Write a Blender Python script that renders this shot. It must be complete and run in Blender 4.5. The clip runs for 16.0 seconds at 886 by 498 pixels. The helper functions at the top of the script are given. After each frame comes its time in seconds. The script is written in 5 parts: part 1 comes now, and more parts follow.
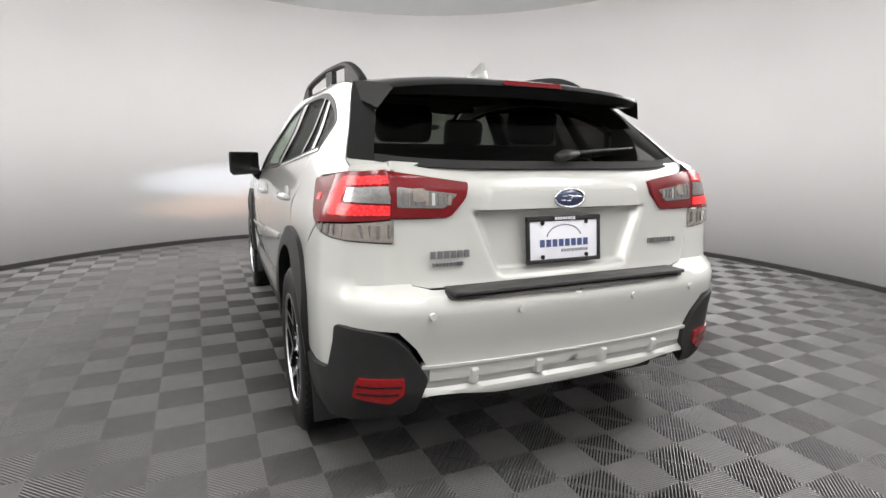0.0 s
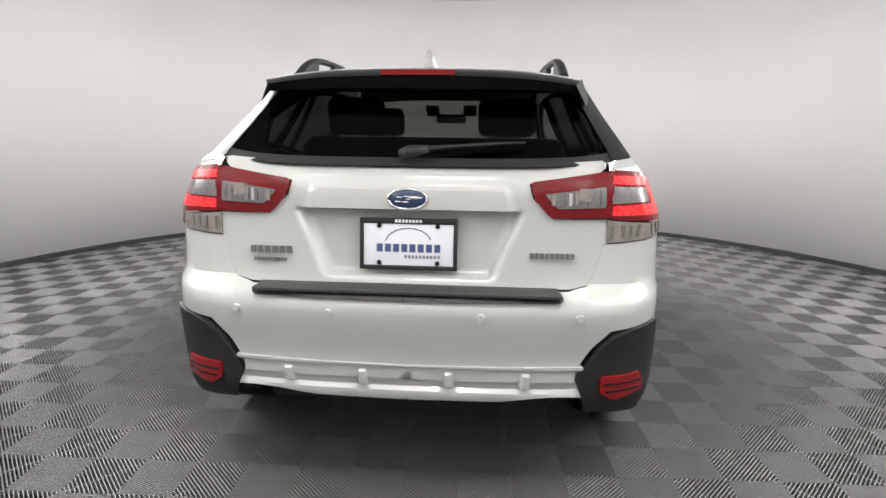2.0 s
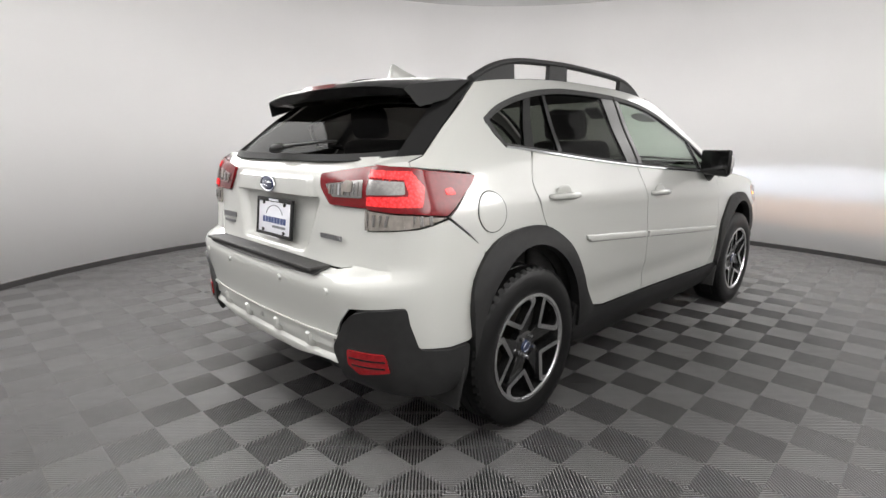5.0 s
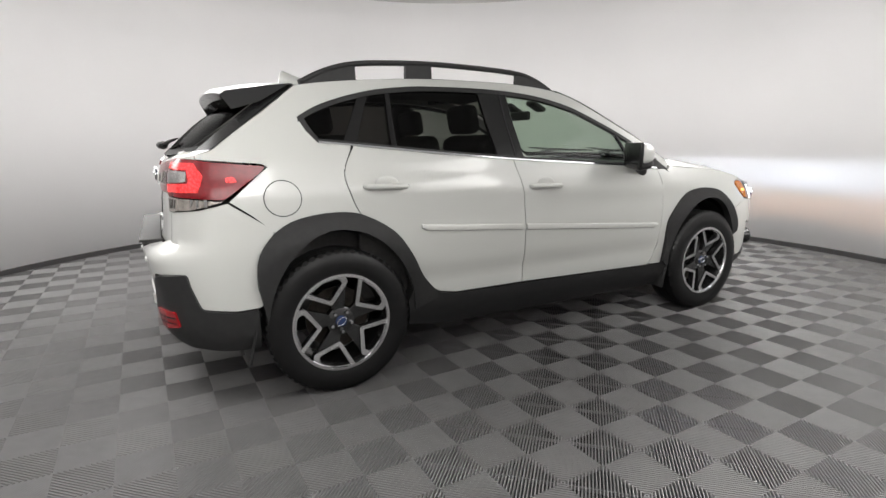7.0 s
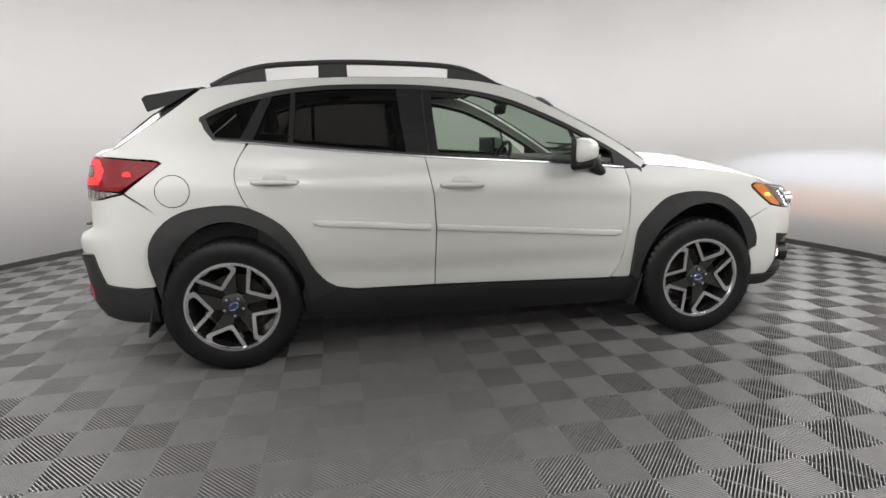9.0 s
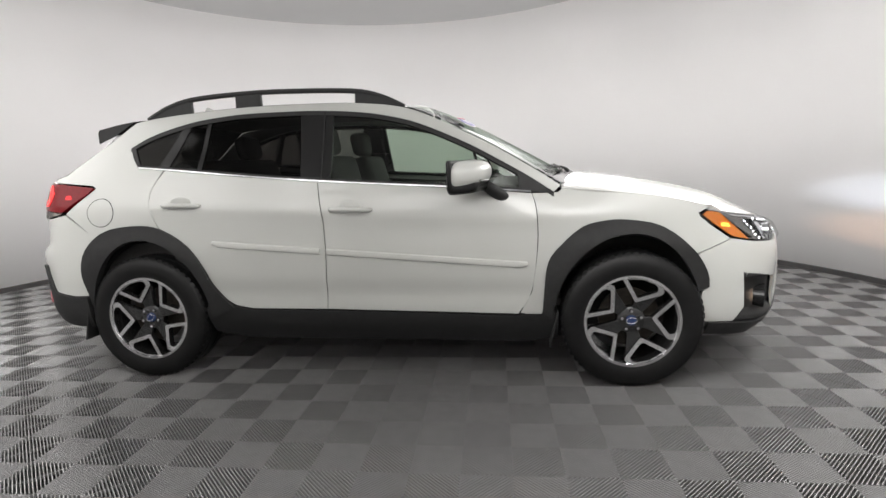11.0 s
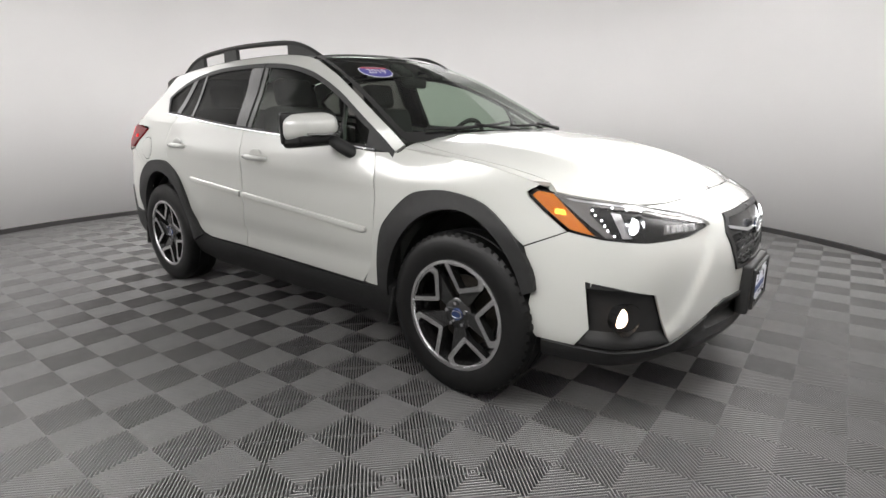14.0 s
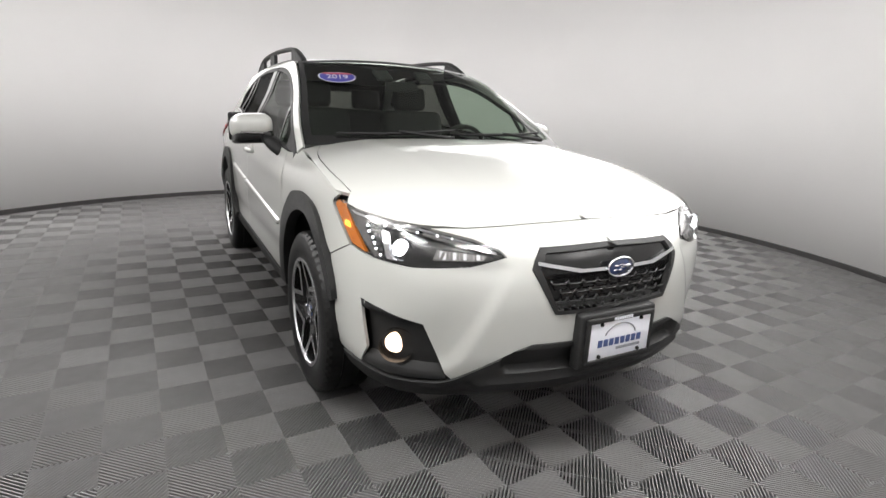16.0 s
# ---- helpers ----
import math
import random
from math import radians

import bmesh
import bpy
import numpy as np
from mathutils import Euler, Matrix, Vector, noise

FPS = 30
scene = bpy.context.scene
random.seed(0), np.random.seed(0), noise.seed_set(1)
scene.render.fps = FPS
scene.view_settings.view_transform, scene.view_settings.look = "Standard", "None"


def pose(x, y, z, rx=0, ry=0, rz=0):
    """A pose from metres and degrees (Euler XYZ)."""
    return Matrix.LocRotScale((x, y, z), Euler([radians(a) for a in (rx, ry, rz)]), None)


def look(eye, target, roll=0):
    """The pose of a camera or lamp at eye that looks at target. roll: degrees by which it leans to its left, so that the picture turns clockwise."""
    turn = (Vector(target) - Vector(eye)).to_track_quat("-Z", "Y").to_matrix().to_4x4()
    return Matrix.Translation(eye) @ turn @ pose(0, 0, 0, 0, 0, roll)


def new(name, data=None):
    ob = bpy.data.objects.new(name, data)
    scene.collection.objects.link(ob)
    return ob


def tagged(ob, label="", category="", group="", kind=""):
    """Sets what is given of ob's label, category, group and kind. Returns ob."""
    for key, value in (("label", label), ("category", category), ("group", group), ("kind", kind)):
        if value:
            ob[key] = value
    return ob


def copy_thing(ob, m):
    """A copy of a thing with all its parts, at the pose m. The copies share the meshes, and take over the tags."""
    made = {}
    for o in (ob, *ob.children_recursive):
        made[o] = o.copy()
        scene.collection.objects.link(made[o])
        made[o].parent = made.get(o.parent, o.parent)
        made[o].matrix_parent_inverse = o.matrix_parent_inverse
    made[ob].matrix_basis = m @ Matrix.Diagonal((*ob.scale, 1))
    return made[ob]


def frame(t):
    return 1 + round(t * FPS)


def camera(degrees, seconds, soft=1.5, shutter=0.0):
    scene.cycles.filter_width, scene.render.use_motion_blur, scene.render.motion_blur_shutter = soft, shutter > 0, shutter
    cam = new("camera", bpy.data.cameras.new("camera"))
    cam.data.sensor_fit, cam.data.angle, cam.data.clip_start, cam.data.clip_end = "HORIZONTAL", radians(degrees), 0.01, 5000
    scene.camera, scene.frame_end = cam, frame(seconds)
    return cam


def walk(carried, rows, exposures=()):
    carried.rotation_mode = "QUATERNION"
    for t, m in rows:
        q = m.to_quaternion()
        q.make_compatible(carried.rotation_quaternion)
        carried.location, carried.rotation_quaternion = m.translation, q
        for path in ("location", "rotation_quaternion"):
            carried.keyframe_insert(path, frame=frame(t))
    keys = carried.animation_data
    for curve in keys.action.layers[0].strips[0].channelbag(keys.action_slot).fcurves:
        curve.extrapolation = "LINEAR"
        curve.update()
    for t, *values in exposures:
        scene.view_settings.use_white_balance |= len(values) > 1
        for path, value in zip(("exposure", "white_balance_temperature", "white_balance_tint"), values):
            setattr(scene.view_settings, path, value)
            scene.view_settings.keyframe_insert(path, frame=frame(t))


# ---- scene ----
cam = camera(80.8, 16.0)
PATH = [
    (0, (-3.574, 1.149, 1.193), (-1.765, 0.376, 0.831), 0.7),
    (0.5, (-3.681, 0.78, 1.177), (-1.795, 0.214, 0.826), 0.0),
    (1, (-3.729, 0.442, 1.203), (-1.817, 0.058, 0.759), 0.5),
    (1.5, (-3.751, 0.127, 1.209), (-1.809, -0.009, 0.748), 0.3),
    (2, (-3.681, -0.221, 1.232), (-1.73, -0.074, 0.816), 0.7),
    (2.5, (-3.677, -0.577, 1.252), (-1.765, -0.153, 0.843), 0.1),
    (3, (-3.541, -0.911, 1.22), (-1.692, -0.276, 0.801), -0.2),
    (5.5, (-2.86, -2.423, 1.209), (-1.627, -0.904, 0.794), 0.9),
    (6, (-2.575, -2.724, 1.245), (-1.438, -1.143, 0.791), 1.5),
    (6.5, (-2.307, -2.995, 1.243), (-1.277, -1.34, 0.796), 1.2),
    (7, (-2.0, -3.185, 1.205), (-1.092, -1.45, 0.796), -0.4),
    (7.5, (-1.675, -3.411, 1.25), (-0.916, -1.61, 0.826), 0.2),
    (8, (-1.345, -3.548, 1.24), (-0.711, -1.705, 0.791), -0.2),
    (10.5, (0.417, -3.583, 1.19), (0.228, -1.625, 0.833), -1.3),
    (11, (0.749, -3.475, 1.189), (0.478, -1.522, 0.853), -1.9),
    (11.5, (1.139, -3.373, 1.21), (0.734, -1.446, 0.864), -1.7),
    (12, (1.409, -3.188, 1.205), (0.852, -1.308, 0.809), -1.7),
    (12.5, (1.761, -3.024, 1.161), (0.952, -1.243, 0.746), -2.9),
    (13, (2.034, -2.826, 1.146), (1.07, -1.125, 0.728), -1.5),
    (13.5, (2.322, -2.61, 1.15), (1.233, -0.997, 0.687), -0.8),
    (14, (2.616, -2.449, 1.15), (1.377, -0.954, 0.669), -0.2),
    (14.5, (2.835, -2.171, 1.157), (1.445, -0.83, 0.636), -0.2),
    (15, (3.081, -1.9, 1.176), (1.564, -0.717, 0.628), -0.4),
    (15.5, (3.308, -1.601, 1.174), (1.697, -0.539, 0.647), -0.3),
    (16, (3.512, -1.338, 1.214), (1.808, -0.416, 0.717), 2.4),
]
walk(cam, [(t, look(eye, target, roll)) for t, eye, target, roll in PATH])

# ---- world and lights ----
world = bpy.data.worlds.new("world")
scene.world = world
world.use_nodes = True
world.node_tree.nodes["Background"].inputs[0].default_value = (0.9, 0.92, 1.0, 1)
world.node_tree.nodes["Background"].inputs[1].default_value = 0.02
scene.view_settings.exposure = 0.47

ROOM = (-0.2, -0.03)      # centre of the round booth
WALL_R = 4.35
COVE_Z, COVE_R = 2.7, 2.64  # hanging ceiling disc


# ---- materials ----
def mat(name, color=(0.8, 0.8, 0.8), rough=0.5, metal=0.0, noise_scale=0.0, noise_amount=0.0, bump=0.0, bump_scale=200.0, coat=0.0,
        emit=None, emit_strength=0.0, alpha=1.0, transmission=0.0, random_amount=0.0, ior=1.5, rough_amount=0.0):
    m = bpy.data.materials.new(name)
    m.use_nodes = True
    nt = m.node_tree
    b = nt.nodes["Principled BSDF"]
    b.inputs["Base Color"].default_value = (*color, 1)
    b.inputs["Roughness"].default_value = rough
    b.inputs["Metallic"].default_value = metal
    b.inputs["IOR"].default_value = ior
    b.inputs["Coat Weight"].default_value = coat
    b.inputs["Coat Roughness"].default_value = 0.04
    b.inputs["Transmission Weight"].default_value = transmission
    b.inputs["Alpha"].default_value = alpha
    if emit:
        b.inputs["Emission Color"].default_value = (*emit, 1)
        b.inputs["Emission Strength"].default_value = emit_strength
    tc = nt.nodes.new("ShaderNodeTexCoord")
    if noise_amount or random_amount or rough_amount:
        n1 = nt.nodes.new("ShaderNodeTexNoise")
        n1.inputs["Scale"].default_value = noise_scale or 3.0
        n1.inputs["Detail"].default_value = 6
        nt.links.new(tc.outputs["Object"], n1.inputs["Vector"])
        ramp = nt.nodes.new("ShaderNodeMapRange")
        ramp.inputs["From Min"].default_value, ramp.inputs["From Max"].default_value = 0.3, 0.7
        ramp.inputs["To Min"].default_value, ramp.inputs["To Max"].default_value = 1 - noise_amount, 1 + noise_amount
        nt.links.new(n1.outputs["Fac"], ramp.inputs["Value"])
        out = ramp.outputs[0]
        if random_amount:
            info = nt.nodes.new("ShaderNodeObjectInfo")
            r2 = nt.nodes.new("ShaderNodeMapRange")
            r2.inputs["To Min"].default_value, r2.inputs["To Max"].default_value = 1 - random_amount, 1 + random_amount
            nt.links.new(info.outputs["Random"], r2.inputs["Value"])
            mul = nt.nodes.new("ShaderNodeMath")
            mul.operation = "MULTIPLY"
            nt.links.new(out, mul.inputs[0])
            nt.links.new(r2.outputs[0], mul.inputs[1])
            out = mul.outputs[0]
        mix = nt.nodes.new("ShaderNodeVectorMath")
        mix.operation = "SCALE"
        mix.inputs[0].default_value = color
        nt.links.new(out, mix.inputs["Scale"])
        nt.links.new(mix.outputs[0], b.inputs["Base Color"])
        if rough_amount:
            r3 = nt.nodes.new("ShaderNodeMapRange")
            r3.inputs["From Min"].default_value, r3.inputs["From Max"].default_value = 0.3, 0.7
            r3.inputs["To Min"].default_value, r3.inputs["To Max"].default_value = rough - rough_amount, rough + rough_amount
            nt.links.new(n1.outputs["Fac"], r3.inputs["Value"])
            nt.links.new(r3.outputs[0], b.inputs["Roughness"])
    if bump:
        n2 = nt.nodes.new("ShaderNodeTexNoise")
        n2.inputs["Scale"].default_value = bump_scale
        n2.inputs["Detail"].default_value = 3
        nt.links.new(tc.outputs["Object"], n2.inputs["Vector"])
        bp = nt.nodes.new("ShaderNodeBump")
        bp.inputs["Strength"].default_value = bump
        bp.inputs["Distance"].default_value = 0.002
        nt.links.new(n2.outputs["Fac"], bp.inputs["Height"])
        nt.links.new(bp.outputs[0], b.inputs["Normal"])
    return m


M_WALL = mat("wall_paint", (0.88, 0.868, 0.865), 0.42, noise_scale=0.8, noise_amount=0.02, bump=0.05, bump_scale=60)
# grey ceiling disc; weak emission added as soft fill from overhead
M_CEIL = mat("ceiling_disc_glow", (0.5, 0.5, 0.5), 0.8, noise_scale=2, noise_amount=0.02, emit=(1.0, 0.97, 0.96), emit_strength=0.10)
M_BASE = mat("baseboard_rubber", (0.03, 0.028, 0.028), 0.5, noise_scale=8, noise_amount=0.2)
M_TILE = mat("tile_plastic", (0.145, 0.143, 0.142), 0.33, noise_scale=14, noise_amount=0.08, random_amount=0.05, rough_amount=0.03)
M_SUB = mat("subfloor", (0.022, 0.022, 0.022), 0.8, noise_scale=5, noise_amount=0.2)
M_LAMP = mat("cove_lamp", (0.9, 0.9, 0.9), 0.5, emit=(1.0, 0.965, 0.955), emit_strength=0.08)


# ---- mesh helpers ----
def link_mesh(name, verts, faces, material, parent=None, label="", smooth=False):
    me = bpy.data.meshes.new(name)
    me.from_pydata([tuple(v) for v in verts], [], faces)
    me.validate()
    if smooth:
        me.shade_smooth()
    if material:
        me.materials.append(material)
    ob = new(name, me)
    if parent:
        ob.parent = parent
    if label:
        tagged(ob, label)
    return ob


def part(name, bm, material, parent=None, label="", smooth=False):
    me = bpy.data.meshes.new(name)
    bm.to_mesh(me)
    bm.free()
    if smooth:
        me.shade_smooth()
    me.materials.append(material)
    ob = new(name, me)
    if parent:
        ob.parent = parent
    if label:
        tagged(ob, label)
    return ob


def lathe(profile, n, close=True):
    """Verts and faces of a profile [(r, z)] turned about z; the last point joins the first if close."""
    v, f = [], []
    k = len(profile)
    for i in range(n):
        a = 2 * math.pi * i / n
        v += [(r * math.cos(a), r * math.sin(a), z) for r, z in profile]
    for i in range(n):
        j = (i + 1) % n
        for a in range(k if close else k - 1):
            b = (a + 1) % k
            f.append((i * k + a, j * k + a, j * k + b, i * k + b))
    return v, f


def moved(verts, x=0, y=0, z=0):
    return [(a + x, b + y, c + z) for a, b, c in verts]


# ---- the booth ----
cx, cy = ROOM
v, f = lathe([(WALL_R, -0.03), (WALL_R, 4.9), (WALL_R + 0.6, 4.9), (WALL_R + 0.6, -0.03)], 128)
tagged(link_mesh("wall_round", moved(v, cx, cy), f, M_WALL, smooth=False), "smooth off-white curved booth wall", "wall", kind="structure")
for p in bpy.data.objects["wall_round"].data.polygons:
    p.use_smooth = abs(p.normal.z) < 0.5
v, f = lathe([(WALL_R - 0.012, 0.0), (WALL_R - 0.012, 0.045), (WALL_R - 0.006, 0.052), (WALL_R - 0.002, 0.052), (WALL_R - 0.002, 0.0)], 128)
tagged(link_mesh("baseboard", moved(v, cx, cy), f, M_BASE), "thin black rubber baseboard round the curved wall", "baseboard", kind="structure")
v, f = lathe([(0.001, 4.92), (WALL_R + 0.6, 4.92), (WALL_R + 0.6, 5.0), (0.001, 5.0)], 64)
tagged(link_mesh("ceiling", moved(v, cx, cy), f, M_WALL), "plain white upper ceiling over the booth", "ceiling", kind="structure")
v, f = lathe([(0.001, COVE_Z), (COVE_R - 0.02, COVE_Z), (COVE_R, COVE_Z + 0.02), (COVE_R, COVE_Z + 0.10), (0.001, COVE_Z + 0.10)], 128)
tagged(link_mesh("ceiling_disc", moved(v, cx, cy), f, M_CEIL), "pale grey round ceiling disc with a faint added glow", "ceiling", kind="structure")
v, f = lathe([(1.5, 4.50), (4.3, 4.50), (4.3, 4.54), (1.5, 4.54)], 96)
tagged(link_mesh("cove_light", moved(v, cx, cy), f, M_LAMP), "white ring light hidden above the hanging ceiling", "light", kind="structure")
v, f = lathe([(0.001, -0.025), (WALL_R + 0.5, -0.025), (WALL_R + 0.5, -0.12), (0.001, -0.12)], 64)
floor = tagged(link_mesh("floor", moved(v, cx, cy), f, M_SUB), "ribbed grey interlocking plastic tile floor", "floor", kind="structure")


# unseen fill spots, added in a ring outside the rim of the ceiling disc to even out the light: one row aimed straight
# across the booth, one along chords past the car at the wall
for i in range(16):
    a = 2 * math.pi * (i + 0.5) / 16
    b = a + math.pi * (0.5 if i % 2 else -0.5)
    for name, power, cone, r, c, z in (("ring_flood", 40, 118, 3.3, a + math.pi, 0.2), ("wall_flood", 335, 66, 3.5, b, 0.15)):
        ld = bpy.data.lights.new(name, "SPOT")
        ld.energy, ld.color, ld.spot_size, ld.spot_blend, ld.shadow_soft_size = power, (1.0, 0.98, 0.965), radians(cone), 1.0, 1.1
        lo = new(name, ld)
        lo.matrix_basis = look((cx + r * math.cos(a), cy + r * math.sin(a), 2.64), (cx + WALL_R * math.cos(c), cy + WALL_R * math.sin(c), z))

# unseen spots added high in the gap between the disc and the wall, for highlights on the floor ribs
for i in range(12):
    a = 2 * math.pi * i / 12
    ld = bpy.data.lights.new("downlight", "SPOT")
    ld.energy, ld.color, ld.spot_size, ld.spot_blend, ld.shadow_soft_size = 360, (1.0, 0.985, 0.975), radians(54), 1.0, 0.5
    lo = new("downlight", ld)
    lo.matrix_basis = look((cx + 3.4 * math.cos(a), cy + 3.4 * math.sin(a), 4.35), (cx + 2.75 * math.cos(a), cy + 2.75 * math.sin(a), 0))

# ribbed floor tiles
TILE, SQ = 0.40, 0.20
FLOOR_O, FLOOR_A = (-1.0625, -1.7211), radians(2.19)


def tile_mesh():
    """One open-rib tile: 2 x 2 squares, ribs on the diagonals in turn, a thin cross bar through each square."""
    verts, faces = [], []
    pitch, w, depth = 0.2828427 / 23, 0.0044, 0.020

    def prism(poly, top, low, crown=None):
        k = len(poly)
        n = len(verts)
        rows = [[(x, y, low) for x, y in poly]]
        if crown:
            rows = [[(x, y, top) for x, y in crown[0]], [(x, y, top - 0.0005) for x, y in crown[1]], [(x, y, top - 0.0020) for x, y in poly]] + rows
        else:
            rows = [[(x, y, top) for x, y in poly]] + rows
        for r in rows:
            verts.extend(r)
        faces.append(tuple(range(n, n + k)))
        for r in range(len(rows) - 1):
            for a in range(k):
                b = (a + 1) % k
                faces.append((n + r * k + a, n + (r + 1) * k + a, n + (r + 1) * k + b, n + r * k + b))

    def band(c0, c1):
        """The part of the unit SQ square with c0 <= x + y <= c1."""
        def cut(c):
            return ((c, 0), (0, c)) if c <= SQ else ((SQ, c - SQ), (c - SQ, SQ))
        (a, b), (c, d) = cut(c0), cut(c1)
        if c0 < SQ < c1:
            return [a, (SQ, 0), c, d, (0, SQ), b]
        return [a, c, d, b]

    for i in (0, 1):
        for j in (0, 1):
            flip = (i + j) % 2
            put = (lambda p: (i * SQ + SQ - p[0], j * SQ + p[1])) if flip else (lambda p: (i * SQ + p[0], j * SQ + p[1]))
            for k in range(23):
                m = (k + 0.5) * pitch * math.sqrt(2)
                h = w * math.sqrt(2) / 2
                poly = [put(p) for p in band(max(m - h, 0.0004), min(m + h, 2 * SQ - 0.0004))]
                crown = [[put(p) for p in band(max(m - q * h, 0.0004), min(m + q * h, 2 * SQ - 0.0004))] for q in (0.35, 0.75)]
                if flip:
                    poly.reverse(), crown[0].reverse(), crown[1].reverse()
                prism(poly, 0.0, -depth, crown if len(crown[0]) == len(crown[1]) == len(poly) else None)
            e = 0.0026
            bar = [put(p) for p in ((e, 0), (SQ, SQ - e), (SQ - e, SQ), (0, e))]
            if flip:
                bar.reverse()
            prism(bar, -0.0075, -depth)
    me = bpy.data.meshes.new("tile")
    me.from_pydata(verts, [], faces)
    me.materials.append(M_TILE)
    return me


# ---- the car: forms ----
def smooth_curve(pts):
    """A smooth function through (a, b) points, without overshoot."""
    a = np.array([p[0] for p in pts], float)
    b = np.array([p[1] for p in pts], float)
    d = np.diff(b) / np.diff(a)
    m = np.zeros(len(a))
    m[0], m[-1] = d[0], d[-1]
    for i in range(1, len(a) - 1):
        if d[i - 1] * d[i] > 0:
            m[i] = 2 * d[i - 1] * d[i] / (d[i - 1] + d[i])
    xs = np.linspace(a[0], a[-1], 600)
    k = np.clip(np.searchsorted(a, xs) - 1, 0, len(a) - 2)
    h = a[k + 1] - a[k]
    t = (xs - a[k]) / h
    ys = (2 * t**3 - 3 * t**2 + 1) * b[k] + (t**3 - 2 * t**2 + t) * h * m[k] + (3 * t**2 - 2 * t**3) * b[k + 1] + (t**3 - t**2) * h * m[k + 1]
    return lambda q: float(np.interp(q, xs, ys))


# plan of the body at bumper height, from the middle of the tail to the middle of the nose
PLAN = [(-2.152, 0), (-2.149, 0.25), (-2.132, 0.50), (-2.095, 0.680), (-2.003, 0.80), (-1.865, 0.853), (-1.6, 0.866), (-1.2, 0.868), (-0.3, 0.872), (0.6, 0.872),
        (1.2, 0.868), (1.6, 0.852), (1.82, 0.825), (1.98, 0.765), (2.09, 0.665), (2.17, 0.52), (2.235, 0.32), (2.262, 0.15), (2.268, 0)]
_len = [0.0]
for _p, _q in zip(PLAN, PLAN[1:]):
    _len.append(_len[-1] + math.dist(_p, _q))
plan_x = smooth_curve([(l, p[0]) for l, p in zip(_len, PLAN)])
plan_y = smooth_curve([(l, p[1]) for l, p in zip(_len, PLAN)])
U_END = _len[-1]
U_TAB = np.linspace(0, U_END, 500)
XY_TAB = np.array([(plan_x(u), plan_y(u)) for u in U_TAB])
side_ref = smooth_curve([p for p in PLAN if p[1] > 0.3][1:-1])

d_side = smooth_curve([(0.15, -0.12), (0.25, -0.065), (0.33, -0.022), (0.38, -0.010), (0.45, -0.004), (0.6, 0.003), (0.72, 0.002), (0.82, -0.006), (0.92, -0.012), (0.985, -0.022),
                       (1.05, -0.050), (1.12, -0.078), (1.2, -0.118), (1.3, -0.172), (1.4, -0.215), (1.47, -0.247), (1.52, -0.285), (1.56, -0.34)])
d_rear = smooth_curve([(0.2, -0.2), (0.30, -0.12), (0.38, -0.045), (0.42, -0.035), (0.55, -0.025), (0.64, -0.008), (0.70, 0.0), (0.738, -0.004), (0.748, -0.02), (0.757, -0.085),
                       (0.80, -0.095), (0.95, -0.108), (1.05, -0.112), (1.10, -0.125), (1.15, -0.165), (1.2, -0.21)])
d_front = smooth_curve([(0.18, -0.2), (0.25, -0.12), (0.30, -0.055), (0.36, -0.02), (0.45, -0.005), (0.6, 0.0), (0.68, -0.006), (0.74, -0.022), (0.79, -0.05), (0.82, -0.095),
                        (0.84, -0.145), (0.86, -0.21), (0.92, -0.40)])


def side(x, z):
    """Side of the body: a place (x, half width, z)."""
    y = side_ref(min(max(x, -2.08), 2.09)) + d_side(z)
    if z > 1.05 and x < -1.2:
        y -= 0.010 * min(1, (z - 1.05) / 0.12) * min(1, (-1.2 - x) / 0.7) ** 2
    if z > 0.9 and x > 0.5:
        y -= 0.04 * min(1, (z - 0.9) / 0.12) * min(1, (x - 0.5) / 0.5) ** 2 * (1 if x < 1.1 else max(0, 1 - (x - 1.1) / 0.5))
    return (x, y, z)


def belt(u, z):
    """Round the tail, the side and the nose: u runs along the plan."""
    e = 0.004
    x, y = plan_x(u), plan_y(u)
    dx, dy = plan_x(min(u + e, U_END)) - plan_x(max(u - e, 0)), plan_y(min(u + e, U_END)) - plan_y(max(u - e, 0))
    ln = math.hypot(dx, dy)
    nx, ny = -dy / ln, dx / ln
    if u < e:
        nx, ny = -1, 0
    if u > U_END - e:
        nx, ny = 1, 0
    off = ny * ny * d_side(z) + nx * nx * (d_rear(z) if nx < 0 else d_front(z))
    return (x + nx * off, max(0.0, y + ny * off), z)


def u_of(x, y):
    return float(U_TAB[np.argmin((XY_TAB[:, 0] - x) ** 2 + (XY_TAB[:, 1] - y) ** 2)])


def on_belt(pts):
    """Outline points (x, half width, z) as (u, z) on the belt."""
    out = []
    for x, y, z in pts:
        if y <= 0.001:
            out.append((0.0 if x < 0 else U_END, z))
            continue
        us = np.linspace(max(0, u_of(x, y) - 0.35), min(U_END, u_of(x, y) + 0.35), 60)
        out.append((float(min(us, key=lambda u: (belt(u, z)[0] - x) ** 2 + (belt(u, z)[1] - y) ** 2)), z))
    return out


def rounded(poly, r, n=4):
    """Cuts the corners of an outline round."""
    out = []
    k = len(poly)
    for i in range(k):
        p, c, q = (Vector(poly[j % k]) for j in (i - 1, i, i + 1))
        a, b = p - c, q - c
        m = min(r, a.length * 0.45, b.length * 0.45)
        if m < 1e-4 or a.angle(b, 3.1) > 2.9:
            out.append(tuple(c))
            continue
        a, b = c + a.normalized() * m, c + b.normalized() * m
        for s in range(n + 1):
            t = s / n
            out.append(tuple((1 - t) ** 2 * a + 2 * t * (1 - t) * c + t * t * b))
    return out


